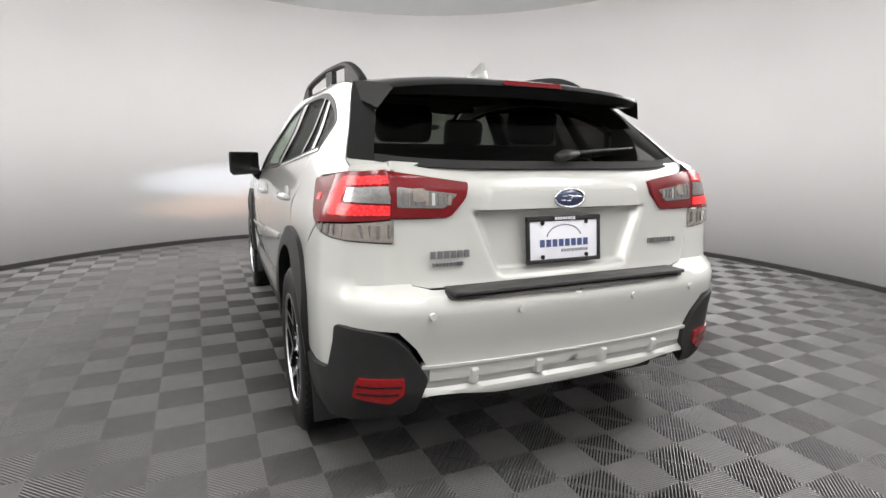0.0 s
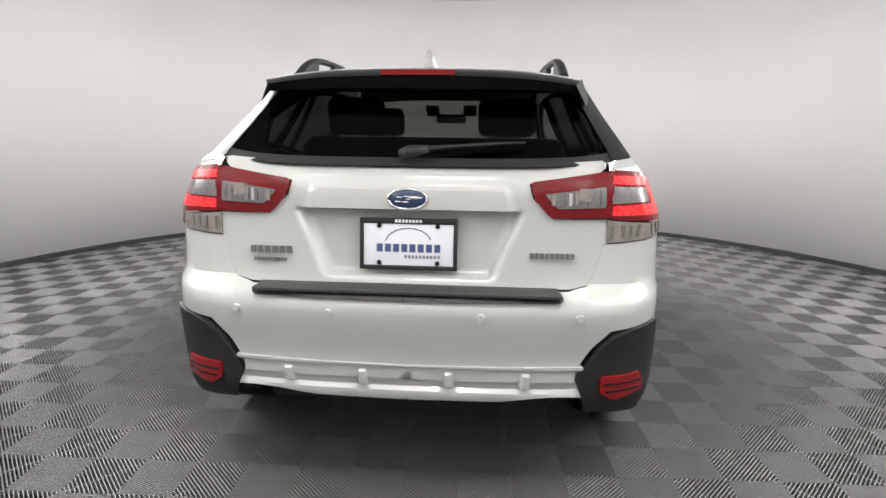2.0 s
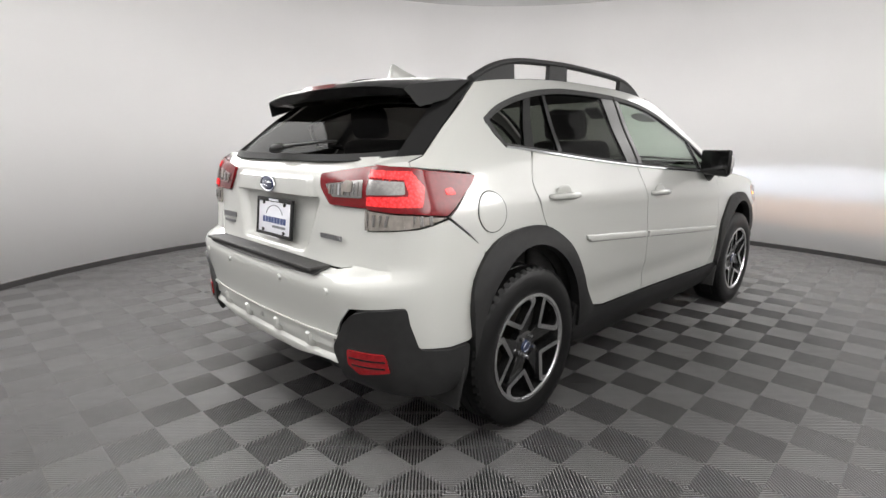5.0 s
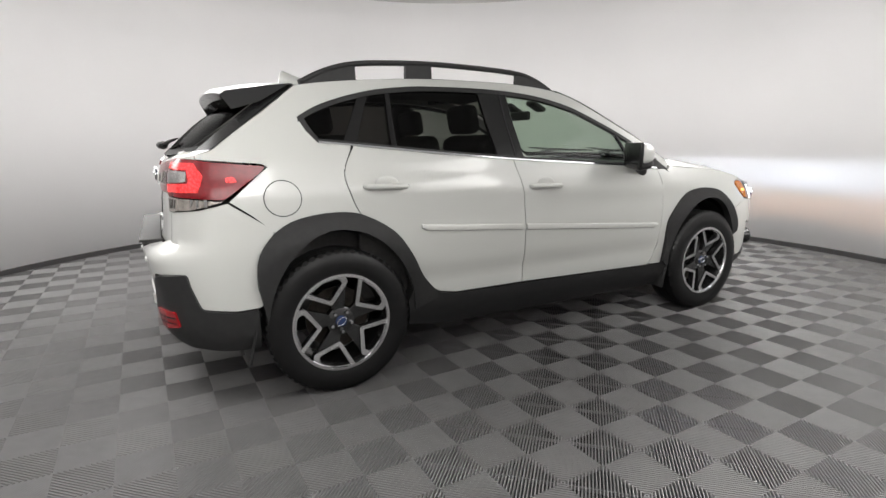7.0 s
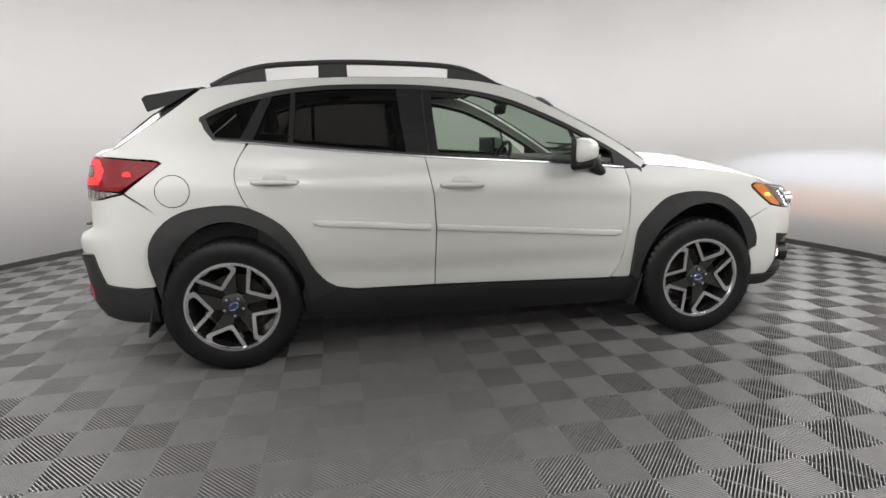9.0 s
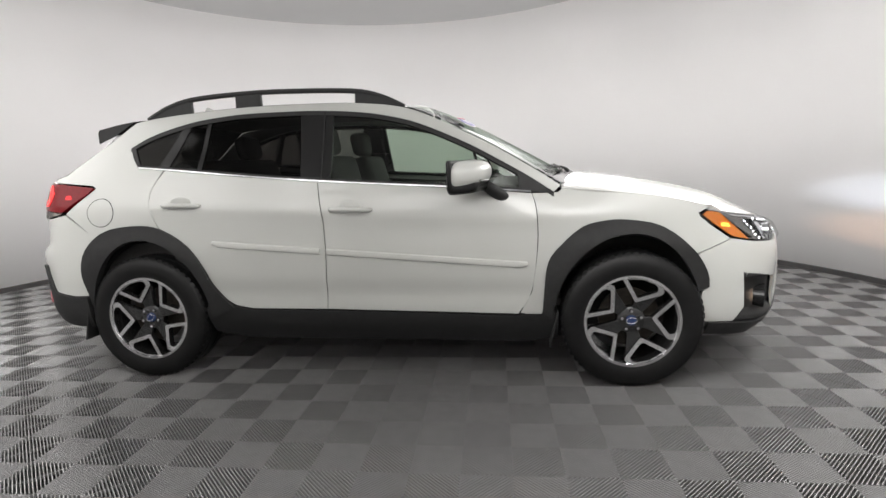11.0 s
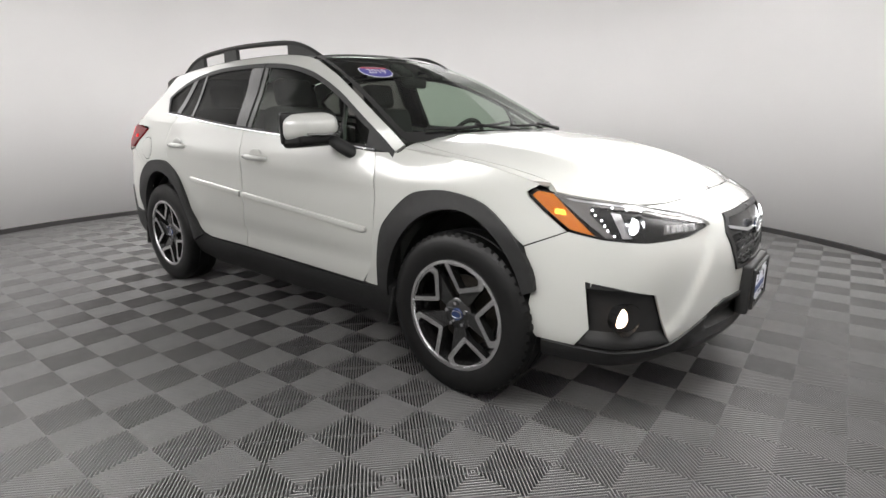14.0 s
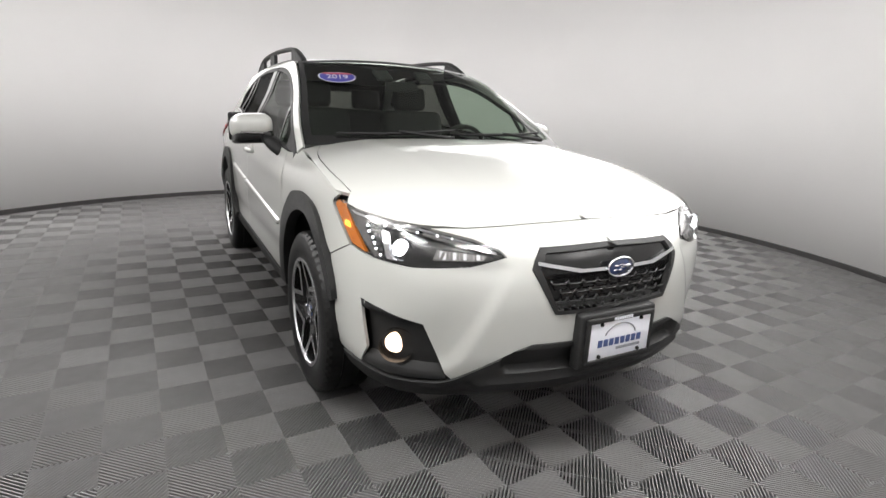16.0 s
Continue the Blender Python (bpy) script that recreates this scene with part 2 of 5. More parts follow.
def area(poly):
    return sum(p[0] * q[1] - q[0] * p[1] for p, q in zip(poly, poly[1:] + poly[:1])) / 2


def inset(poly, d):
    if area(poly) < 0:
        poly = poly[::-1]
    out = []
    k = len(poly)
    for i in range(k):
        p, c, q = (Vector(poly[j % k]) for j in (i - 1, i, i + 1))
        a, b = (c - p), (q - c)
        if a.length < 1e-6 or b.length < 1e-6:
            out.append(tuple(c))
            continue
        a.normalize(), b.normalize()
        n = Vector((-a.y - b.y, a.x + b.x))
        ln = n.length
        n = n / ln if ln > 0.3 else Vector((-a.y, a.x))
        out.append(tuple(c + n * d / max(0.5, ln / 2)))
    return out


def clip_cell(poly, lo, hi):
    for axis in (0, 1):
        for sign, lim in ((1, lo[axis]), (-1, -hi[axis])):
            out = []
            for p, q in zip(poly, poly[1:] + poly[:1]):
                a, b = sign * p[axis] - lim, sign * q[axis] - lim
                if a >= 0:
                    out.append(p)
                if (a > 0 and b < 0) or (a < 0 and b > 0):
                    t = a / (a - b)
                    out.append((p[0] + (q[0] - p[0]) * t, p[1] + (q[1] - p[1]) * t))
            poly = out
            if len(poly) < 3:
                return []
    return poly


def sheet(poly, fmap, off=0.0, step=0.04, gap=0.002, skirt=0.012, up=1, dent=None, keep_zero=False, halves=False):
    """Verts and faces of a panel: the outline poly filled with a fine net, laid on the form fmap, its rim turned in."""
    poly = inset(list(poly), gap) if gap else (list(poly) if area(poly) > 0 else list(poly)[::-1])
    if keep_zero:
        poly = [(0.0 if abs(a) < 0.012 else U_END if abs(a - U_END) < 0.012 else a, b) for a, b in poly]
    dense = []
    for p, q in zip(poly, poly[1:] + poly[:1]):
        n = max(1, int(math.dist(p, q) / step + 0.5))
        dense += [(p[0] + (q[0] - p[0]) * i / n, p[1] + (q[1] - p[1]) * i / n) for i in range(n)]
    poly = dense

    def lay(a, b, o):
        e = 0.003
        p = Vector(fmap(a, b))
        ta = Vector(fmap(a + e, b)) - Vector(fmap(a - e, b))
        tb = Vector(fmap(a, b + e)) - Vector(fmap(a, b - e))
        n = tb.cross(ta) * up
        if n.length > 1e-9:
            n.normalize()
        return p + n * (o + (dent(*p) if dent else 0))

    verts, faces, index = [], [], {}

    def vert(a, b):
        key = (round(a, 5), round(b, 5))
        if key not in index:
            index[key] = len(verts)
            verts.append(lay(a, b, off))
        return index[key]

    a0, a1 = min(p[0] for p in poly), max(p[0] for p in poly)
    b0, b1 = min(p[1] for p in poly), max(p[1] for p in poly)
    na, nb = max(1, math.ceil((a1 - a0) / step)), max(1, math.ceil((b1 - b0) / step))
    sa, sb = (a1 - a0) / na, (b1 - b0) / nb
    for i in range(na):
        col = clip_cell(poly, (a0 + i * sa, b0 - 1), (a0 + (i + 1) * sa, b1 + 1))
        if not col:
            continue
        for j in range(nb):
            c = clip_cell(col, (a0 - 9, b0 + j * sb), (a1 + 9, b0 + (j + 1) * sb))
            if len(c) >= 3:
                f = []
                for p in c:
                    k = vert(*p)
                    if k not in f:
                        f.append(k)
                if len(f) >= 3:
                    faces.append(tuple(f))
    if skirt:
        n = len(verts)
        k = len(poly)
        verts += [lay(a, b, off) for a, b in poly] + [lay(a, b, off - skirt) for a, b in poly]
        for i in range(k):
            j = (i + 1) % k
            if keep_zero and (poly[i][0] == poly[j][0] == 0.0 or poly[i][0] == poly[j][0] == U_END):
                continue
            if halves and max(poly[i][1], poly[j][1]) < 0.001:
                continue
            faces.append((n + i, n + k + i, n + k + j, n + j))
    return verts, faces


def to_side(verts, faces, s):
    """Places (x, half width, z) on the right (s = -1) or the left (s = 1) of the car."""
    return [(p[0], p[1] * s, p[2]) for p in verts], [f if s < 0 else f[::-1] for f in faces]


def make(name, verts, faces, material, parent, label="", smooth=True, weld=True):
    bm = bmesh.new()
    vs = [bm.verts.new(p) for p in verts]
    for f in faces:
        try:
            bm.faces.new([vs[i] for i in f])
        except ValueError:
            pass
    if weld:
        bmesh.ops.remove_doubles(bm, verts=[w for w in bm.verts if abs(w.co.y) < 0.0005], dist=0.0002)
    if smooth:
        for e in bm.edges:
            if len(e.link_faces) == 2 and e.calc_face_angle(0) > 0.7:
                e.smooth = False
        for f in bm.faces:
            f.smooth = True
    return part(name, bm, material, parent, label)


def panel(name, poly, fmap, material, parent, label="", both=False, sides=(-1, 1), **kw):
    """A panel on each side of the car, or with both a single one that spans it."""
    v, f = sheet(poly, fmap, keep_zero=both, **kw)
    if both:
        va, fa = to_side(v, f, -1)
        vb, fb = to_side(v, f, 1)
        n = len(va)
        return [make(name, va + vb, fa + [tuple(i + n for i in q) for q in fb], material, parent, label)]
    return [make(name, *to_side(v, f, s), material, parent, label) for s in sides]


def box_bm(sx, sy, sz, bevel=0.0, seg=2):
    bm = bmesh.new()
    bmesh.ops.create_cube(bm, size=1)
    bmesh.ops.scale(bm, vec=(sx, sy, sz), verts=bm.verts)
    if bevel:
        bmesh.ops.bevel(bm, geom=bm.edges[:] + bm.verts[:], offset=bevel, segments=seg, profile=0.5, affect="EDGES")
        for f in bm.faces:
            f.smooth = True
    return bm


def solid(name, size, where, material, parent, label="", bevel=0.005, rot=(0, 0, 0), seg=2, taper=None):
    bm = box_bm(*size, bevel, seg)
    if taper:
        taper(bm)
    bmesh.ops.transform(bm, matrix=pose(*where, *rot), verts=bm.verts)
    return part(name, bm, material, parent, label)


def tube(name, pts, radius, material, parent, label="", n=8, flat=1.0):
    """A bent bar through pts; flat squeezes its height."""
    bm = bmesh.new()
    rings = []
    pts = [Vector(p) for p in pts]
    for i, p in enumerate(pts):
        t = (pts[min(i + 1, len(pts) - 1)] - pts[max(i - 1, 0)]).normalized()
        a = t.cross(Vector((0, 0, 1)) if abs(t.z) < 0.95 else Vector((0, 1, 0))).normalized()
        b = a.cross(t).normalized()
        r = radius[i] if isinstance(radius, (list, tuple)) else radius
        rings.append([bm.verts.new(p + a * r * math.cos(k * 2 * math.pi / n) + b * r * flat * math.sin(k * 2 * math.pi / n)) for k in range(n)])
    for r, s in zip(rings, rings[1:]):
        for k in range(n):
            bm.faces.new((r[k], r[(k + 1) % n], s[(k + 1) % n], s[k])).smooth = True
    bm.faces.new(rings[0][::-1])
    bm.faces.new(rings[-1])
    bmesh.ops.recalc_face_normals(bm, faces=bm.faces)
    return part(name, bm, material, parent, label)


def plate_of(poly, depth, bevel=0.0):
    """A flat shape in the (x, z) plane, thick along -y (towards the viewer on the right side)."""
    bm = bmesh.new()
    if area(poly) < 0:
        poly = poly[::-1]
    a = [bm.verts.new((p[0], -depth, p[1])) for p in poly]
    b = [bm.verts.new((p[0], 0, p[1])) for p in poly]
    top = bm.faces.new(a)
    bm.faces.new(b[::-1])
    for i in range(len(a)):
        j = (i + 1) % len(a)
        bm.faces.new((a[i], b[i], b[j], a[j]))
    if bevel:
        bmesh.ops.bevel(bm, geom=list(top.edges), offset=bevel, segments=2, affect="EDGES", profile=0.5)
    return bm


def glass(name, tint, gloss=0.9, rough=0.02, graze=0.5):
    m = bpy.data.materials.new(name)
    m.use_nodes = True
    nt = m.node_tree
    nt.nodes.remove(nt.nodes["Principled BSDF"])
    tr = nt.nodes.new("ShaderNodeBsdfTransparent")
    tr.inputs[0].default_value = (*tint, 1)
    gl = nt.nodes.new("ShaderNodeBsdfGlossy")
    gl.inputs["Roughness"].default_value = rough
    gl.inputs["Color"].default_value = (gloss, gloss, gloss, 1)
    lw = nt.nodes.new("ShaderNodeLayerWeight")
    lw.inputs["Blend"].default_value = 0.5
    pw = nt.nodes.new("ShaderNodeMath")
    pw.operation = "POWER"
    pw.inputs[1].default_value = 4.0
    fr = nt.nodes.new("ShaderNodeMath")
    fr.operation = "MULTIPLY_ADD"
    fr.inputs[1].default_value, fr.inputs[2].default_value = graze, 0.06
    nt.links.new(lw.outputs["Facing"], pw.inputs[0])
    nt.links.new(pw.outputs[0], fr.inputs[0])
    mx = nt.nodes.new("ShaderNodeMixShader")
    nt.links.new(fr.outputs[0], mx.inputs[0])
    nt.links.new(tr.outputs[0], mx.inputs[1])
    nt.links.new(gl.outputs[0], mx.inputs[2])
    nt.links.new(mx.outputs[0], nt.nodes["Material Output"].inputs[0])
    return m


M_WHITE = mat("pearl_paint", (0.49, 0.497, 0.470), 0.30, noise_scale=900, noise_amount=0.03, coat=1.0)
M_CLAD = mat("black_cladding", (0.018, 0.018, 0.018), 0.55, ior=1.42, noise_scale=30, noise_amount=0.15, bump=0.25, bump_scale=700)
M_PAD = mat("pad_rubber", (0.035, 0.034, 0.033), 0.65, noise_scale=20, noise_amount=0.15, bump=0.3, bump_scale=500)
M_GLOSS = mat("gloss_black", (0.010, 0.010, 0.010), 0.22, ior=1.4, noise_scale=3, rough_amount=0.04)
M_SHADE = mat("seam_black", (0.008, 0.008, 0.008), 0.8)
M_TYRE = mat("tyre_rubber", (0.007, 0.007, 0.007), 0.42, ior=1.36, noise_scale=25, noise_amount=0.2, bump=0.2, bump_scale=300)
M_RIM = mat("machined_alloy", (0.82, 0.82, 0.83), 0.24, metal=1.0, noise_scale=60, noise_amount=0.05)
M_RIMB = mat("black_alloy", (0.015, 0.015, 0.015), 0.25, coat=0.5)
M_BRAKE = mat("brake_steel", (0.04, 0.034, 0.028), 0.5, metal=0.6, noise_scale=40, noise_amount=0.3)
M_CHROME = mat("chrome", (0.75, 0.76, 0.78), 0.12, metal=1.0)
M_BADGE = mat("badge_grey", (0.30, 0.30, 0.31), 0.3, metal=0.8)
M_BLUE = mat("badge_blue", (0.02, 0.035, 0.10), 0.2, coat=1.0)
M_RED = mat("red_lens", (0.15, 0.004, 0.007), 0.14, ior=1.4, noise_scale=60, noise_amount=0.15)
M_REDLIT = mat("lit_red_lens", (0.5, 0.01, 0.012), 0.2, emit=(1.0, 0.03, 0.035), emit_strength=0.7, noise_scale=160, noise_amount=0.4)
M_REDDIM = mat("dim_red_lens", (0.24, 0.006, 0.009), 0.25, coat=0.3, noise_scale=90, noise_amount=0.2)
M_CLEAR = mat("clear_lens_inner", (0.27, 0.265, 0.26), 0.20, metal=0.85, noise_scale=90, noise_amount=0.12, bump=0.25, bump_scale=90)
M_SMOKE = mat("smoked_lens_inner", (0.36, 0.33, 0.30), 0.2, metal=0.7, noise_scale=40, noise_amount=0.2, bump=0.3, bump_scale=90)
M_AMBER = mat("amber_lens", (0.55, 0.16, 0.015), 0.2, coat=1.0, noise_scale=120, noise_amount=0.15)
M_AMBLIT = mat("amber_lit", (0.9, 0.4, 0.05), 0.3, emit=(1.0, 0.45, 0.05), emit_strength=1.6)
M_LED = mat("white_led", (0.9, 0.9, 0.9), 0.3, emit=(0.95, 0.97, 1.0), emit_strength=6.0)
M_FOG = mat("warm_bulb", (0.9, 0.8, 0.6), 0.3, emit=(1.0, 0.72, 0.52), emit_strength=4.0)
M_PLATE = mat("white_plate", (0.80, 0.81, 0.86), 0.35, noise_scale=20, noise_amount=0.02)
M_INK = mat("blue_ink", (0.06, 0.09, 0.22), 0.4)
M_GREYINK = mat("grey_ink", (0.25, 0.26, 0.28), 0.4)
M_INT = mat("interior_cloth", (0.034, 0.033, 0.032), 0.8, noise_scale=40, noise_amount=0.2)
M_INTL = mat("interior_lining", (0.30, 0.29, 0.28), 0.85, noise_scale=20, noise_amount=0.05)
# the lit lens glows through a grain of small diodes
_nt = M_REDLIT.node_tree
_v = _nt.nodes.new("ShaderNodeTexVoronoi")
_v.inputs["Scale"].default_value = 110
_r = _nt.nodes.new("ShaderNodeMapRange")
for _k, _q in (("From Min", 0.15), ("From Max", 0.6), ("To Min", 1.15), ("To Max", 0.18)):
    _r.inputs[_k].default_value = _q
_nt.links.new(_nt.nodes["Texture Coordinate"].outputs["Object"], _v.inputs["Vector"])
_nt.links.new(_v.outputs["Distance"], _r.inputs["Value"])
_nt.links.new(_r.outputs[0], _nt.nodes["Principled BSDF"].inputs["Emission Strength"])
M_PRIV = glass("privacy_glass", (0.15, 0.147, 0.14), 0.20, graze=0.13)
M_TINT = glass("green_glass", (0.62, 0.70, 0.63), 0.42, graze=0.3)
M_LENS = glass("lamp_glass", (0.92, 0.92, 0.92), 0.45)
M_STICK_R = mat("sticker_red", (0.45, 0.06, 0.10), 0.4)
M_STICK_B = mat("sticker_blue", (0.05, 0.05, 0.32), 0.4)
M_STICK_W = mat("sticker_white", (0.75, 0.75, 0.8), 0.4)


# ---- the car: body ----
car = new("car")
car.matrix_basis = pose(0, 0.03, 0, 0, 0, 0.4)
tagged(car, "pearl white crossover car with black cladding and lit lamps", "car")

HUBS = (-1.3325, 1.3325)
ARCH_R = [(-1.69, 0.50), (-1.705, 0.60), (-1.690, 0.715), (-1.61, 0.815), (-1.50, 0.868), (-1.33, 0.885), (-1.20, 0.862), (-1.05, 0.770), (-0.96, 0.645), (-0.90, 0.525), (-0.80, 0.415)]
ARCH_F = [(0.885, 0.40), (0.895, 0.55), (0.912, 0.665), (0.970, 0.745), (1.08, 0.840), (1.19, 0.870), (1.31, 0.872), (1.465, 0.836), (1.61, 0.722), (1.685, 0.610), (1.70, 0.53), (1.668, 0.485), (1.68, 0.36)]


def arc(hub, r, a0, a1, n=14, lift=0.0):
    return [(hub + r * math.cos(radians(a0 + (a1 - a0) * i / n)), 0.345 + lift + r * math.sin(radians(a0 + (a1 - a0) * i / n))) for i in range(n + 1)]


def fine(pts, n=4):
    """A smooth open line through the points."""
    out = []
    k = len(pts)
    for i in range(k - 1):
        p0, p1, p2, p3 = (Vector(pts[min(max(j, 0), k - 1)]) for j in (i - 1, i, i + 1, i + 2))
        for s in range(n):
            t = s / n
            out.append(tuple(0.5 * (2 * p1 + (p2 - p0) * t + (2 * p0 - 5 * p1 + 4 * p2 - p3) * t * t + (3 * p1 - p0 - 3 * p2 + p3) * t**3)))
    out.append(tuple(pts[-1]))
    return out


ROOFLINE = fine([(0.985, 1.045), (0.86, 1.128), (0.70, 1.222), (0.51, 1.325), (0.355, 1.405), (0.16, 1.482), (-0.10, 1.520), (-0.44, 1.530), (-0.77, 1.528), (-1.10, 1.506), (-1.30, 1.486), (-1.44, 1.464)])
DLINE = fine([(-1.44, 1.464), (-1.49, 1.426), (-1.585, 1.352), (-1.72, 1.256), (-1.83, 1.172)])
WIN_TOP = fine([(-1.447, 1.316), (-1.36, 1.364), (-1.236, 1.410), (-1.065, 1.452), (-0.90, 1.474), (-0.735, 1.485), (-0.415, 1.486), (-0.164, 1.472), (0.021, 1.447), (0.204, 1.402), (0.356, 1.342), (0.507, 1.272), (0.658, 1.190), (0.809, 1.102), (0.945, 1.012)])
WIN_LOW = [(0.945, 1.008), (0.82, 1.018), (0.507, 1.046), (0.198, 1.066), (-0.30, 1.100), (-0.76, 1.140), (-1.176, 1.182), (-1.372, 1.200), (-1.418, 1.255)]
DOOR_LINE_R = [(-1.165, 0.835), (-1.215, 0.868), (-1.255, 0.955), (-1.272, 1.060), (-1.213, 1.180)]
DOOR_LINE_F = [(0.762, 0.385), (0.832, 0.506), (0.862, 0.750), (0.857, 0.927), (0.835, 1.012)]



def tuck(pts, hub):
    """The edge of a panel, run on a little under the arch trim."""
    return [(hub + (x - hub) * 0.955, 0.345 + (z - 0.345) * 0.955) for x, z in pts]


# dark structure under the panels, seen only in the seams
UNDER_SIDE = [(-1.80, 0.95), (-1.60, 0.82), *ARCH_R[3:-1], (-0.80, 0.40), (0.90, 0.37), *ARCH_F[1:10], (1.75, 0.72), (1.70, 0.90), (1.30, 0.975), (0.98, 1.0), (0.2, 1.03), (-0.7, 1.09), (-1.35, 1.16), (-1.6, 1.06)]
panel("inner_structure", UNDER_SIDE, side, M_SHADE, car, off=-0.014, gap=0, skirt=0.02, step=0.06)

BODY_SIDE = ROOFLINE + DLINE[1:] + [(-1.90, 1.150), (-1.90, 1.132), (-1.845, 1.126), (-1.64, 1.108), (-1.617, 1.094), (-1.66, 1.062), (-1.79, 0.955), (-1.70, 0.888)] + tuck(fine(ARCH_R[3:7]), HUBS[0]) + fine(DOOR_LINE_R)[2:-1] \
    + [(-1.213, 1.187)] + WIN_LOW[7:] + WIN_TOP
panel("body_side", BODY_SIDE, side, M_WHITE, car, "pearl white quarter panel, pillars and roof side", step=0.03)

FRONT_DOOR = [(-0.268, 0.408), (0.25, 0.397)] + fine(DOOR_LINE_F) + [(0.507, 1.044), (0.198, 1.064), (-0.300, 1.098), (-0.262, 0.90), (-0.254, 0.73)]
REAR_DOOR = [(-0.80, 0.428), (-0.70, 0.410), (-0.268, 0.408), (-0.254, 0.73), (-0.262, 0.90), (-0.300, 1.098), (-0.76, 1.138), (-1.205, 1.183)] + fine(DOOR_LINE_R)[::-1][2:] + tuck(fine(ARCH_R[6:])[1:-3], HUBS[0])


def door_form(x, z):
    """Slight hollow low on the doors under a soft crease."""
    a, y, c = side(x, z)
    return (a, y - 0.010 * math.exp(-((z - 0.50) / 0.05) ** 2) + 0.006 * math.exp(-((z - 0.93 + 0.05 * (x + 0.2)) / 0.035) ** 2), c)


front_doors = panel("front_door", FRONT_DOOR, door_form, M_WHITE, car, step=0.03, gap=0.0025)
rear_doors = panel("rear_door", REAR_DOOR, door_form, M_WHITE, car, step=0.03, gap=0.0025)
FENDER = fine(DOOR_LINE_F[1:])[::-1] + [(0.772, 0.392), (0.80, 0.385), (0.89, 0.385)] + tuck(fine(ARCH_F[1:9])[:-3], HUBS[1]) + [(1.64, 0.695), (1.80, 0.765), (1.70, 0.835), (1.648, 0.878), (1.64, 0.895), (1.69, 0.925)] \
    + fine([(1.69, 0.926), (1.50, 0.973), (1.30, 1.000), (1.12, 1.012), (0.99, 1.030)])[1:] + [(0.965, 1.012)]
panel("front_fender", FENDER, side, M_WHITE, car, step=0.03)
SILL = [(-0.93, 0.53), (-0.88, 0.47), (-0.79, 0.422), (-0.70, 0.405), (-0.27, 0.402), (0.30, 0.39), (0.76, 0.375), (0.88, 0.39), (0.90, 0.46), (0.97, 0.36), (0.97, 0.24), (0.80, 0.215), (-0.75, 0.22), (-0.96, 0.26), (-0.98, 0.40)]
panel("side_sill", SILL, side, M_CLAD, car, "black textured plastic sill", off=0.004, skirt=0.06)


def mouth(hub, back, fore, first=0.02):
    """Inner edge of an arch trim, from the front foot over the wheel to the rear foot."""
    return [(hub + (fore if math.cos(a) > 0 else back) * math.cos(a), 0.345 + 0.455 * math.sin(a)) for a in np.linspace(first, math.pi - 0.02, 25)]


def ring(outer, inner):
    return fine(outer, 3) + inner


panel("wheel_arch_trim", ring(ARCH_R, mouth(HUBS[0], 0.335, 0.390)), lambda x, z: (x, side(x, z)[1] + 0.010 * math.exp(-((math.hypot(x - HUBS[0], z - 0.345) - 0.45) / 0.05) ** 2), z), M_CLAD, car,
      "black plastic wheel arch trim", off=0.016, skirt=0.05, step=0.03)
panel("wheel_arch_trim", ring(ARCH_F[:11], mouth(HUBS[1], 0.395, 0.335, 0.36)), lambda x, z: (x, side(x, z)[1] + 0.010 * math.exp(-((math.hypot(x - HUBS[1], z - 0.345) - 0.45) / 0.05) ** 2), z), M_CLAD, car,
      "black plastic wheel arch trim", off=0.016, skirt=0.05, step=0.03)

# wheel wells and underbody
for s in (-1, 1):
    for h in HUBS:
        v, f = [], []
        for i in range(25):
            a = radians(-12 + 204 * i / 24)
            v += [(h + 0.40 * math.cos(a), s * 0.79, 0.36 + 0.42 * math.sin(a)), (h + 0.44 * math.cos(a), s * 0.58, 0.36 + 0.44 * math.sin(a)), (h, s * 0.575, 0.36)]
        for i in range(24):
            f += [(3 * i, 3 * i + 1, 3 * i + 4, 3 * i + 3), (3 * i + 1, 3 * i + 2, 3 * i + 4)]
        make("wheel_well", v, f, M_SHADE, car)
solid("underbody", (3.55, 1.16, 0.16), (0.02, 0, 0.31), M_SHADE, car, bevel=0.03)
solid("underbody", (1.6, 1.64, 0.14), (0.0, 0, 0.32), M_SHADE, car, bevel=0.03)
solid("underbody", (0.45, 1.0, 0.16), (-1.80, 0, 0.40), M_SHADE, car, bevel=0.03)
solid("underbody", (0.45, 1.0, 0.16), (1.78, 0, 0.34), M_SHADE, car, bevel=0.03)

# roof
r_edge = smooth_curve(sorted([p for i, p in enumerate(ROOFLINE) if p[0] < 0.20]))
roof_front = lambda y: 0.135 + 0.07 * (1 - (y / 0.58) ** 2)


def roof_form(x, y):
    ze = r_edge(x)
    ye = side(x, ze)[1]
    return (x, y, ze + 0.030 * (1 - min(1.0, abs(y) / ye) ** 2.2))


ROOF = [(roof_front(0), 0.0)] + [(roof_front(y), y) for y in (0.15, 0.3, 0.45)] + [(0.14, side(0.14, r_edge(0.14))[1] - 0.002)] \
    + [(x, side(x, r_edge(x))[1] - 0.002) for x in np.linspace(0.05, -1.44, 18)] + [(-1.50, 0.3), (-1.52, 0.0)]
v, f = sheet(ROOF, roof_form, step=0.05, gap=0, skirt=0, up=-1)
va, fa = to_side(v, f, -1)
vb, fb = to_side(v, f, 1)
make("roof", va + vb, fa + [tuple(i + len(va) for i in q) for q in fb], M_WHITE, car)


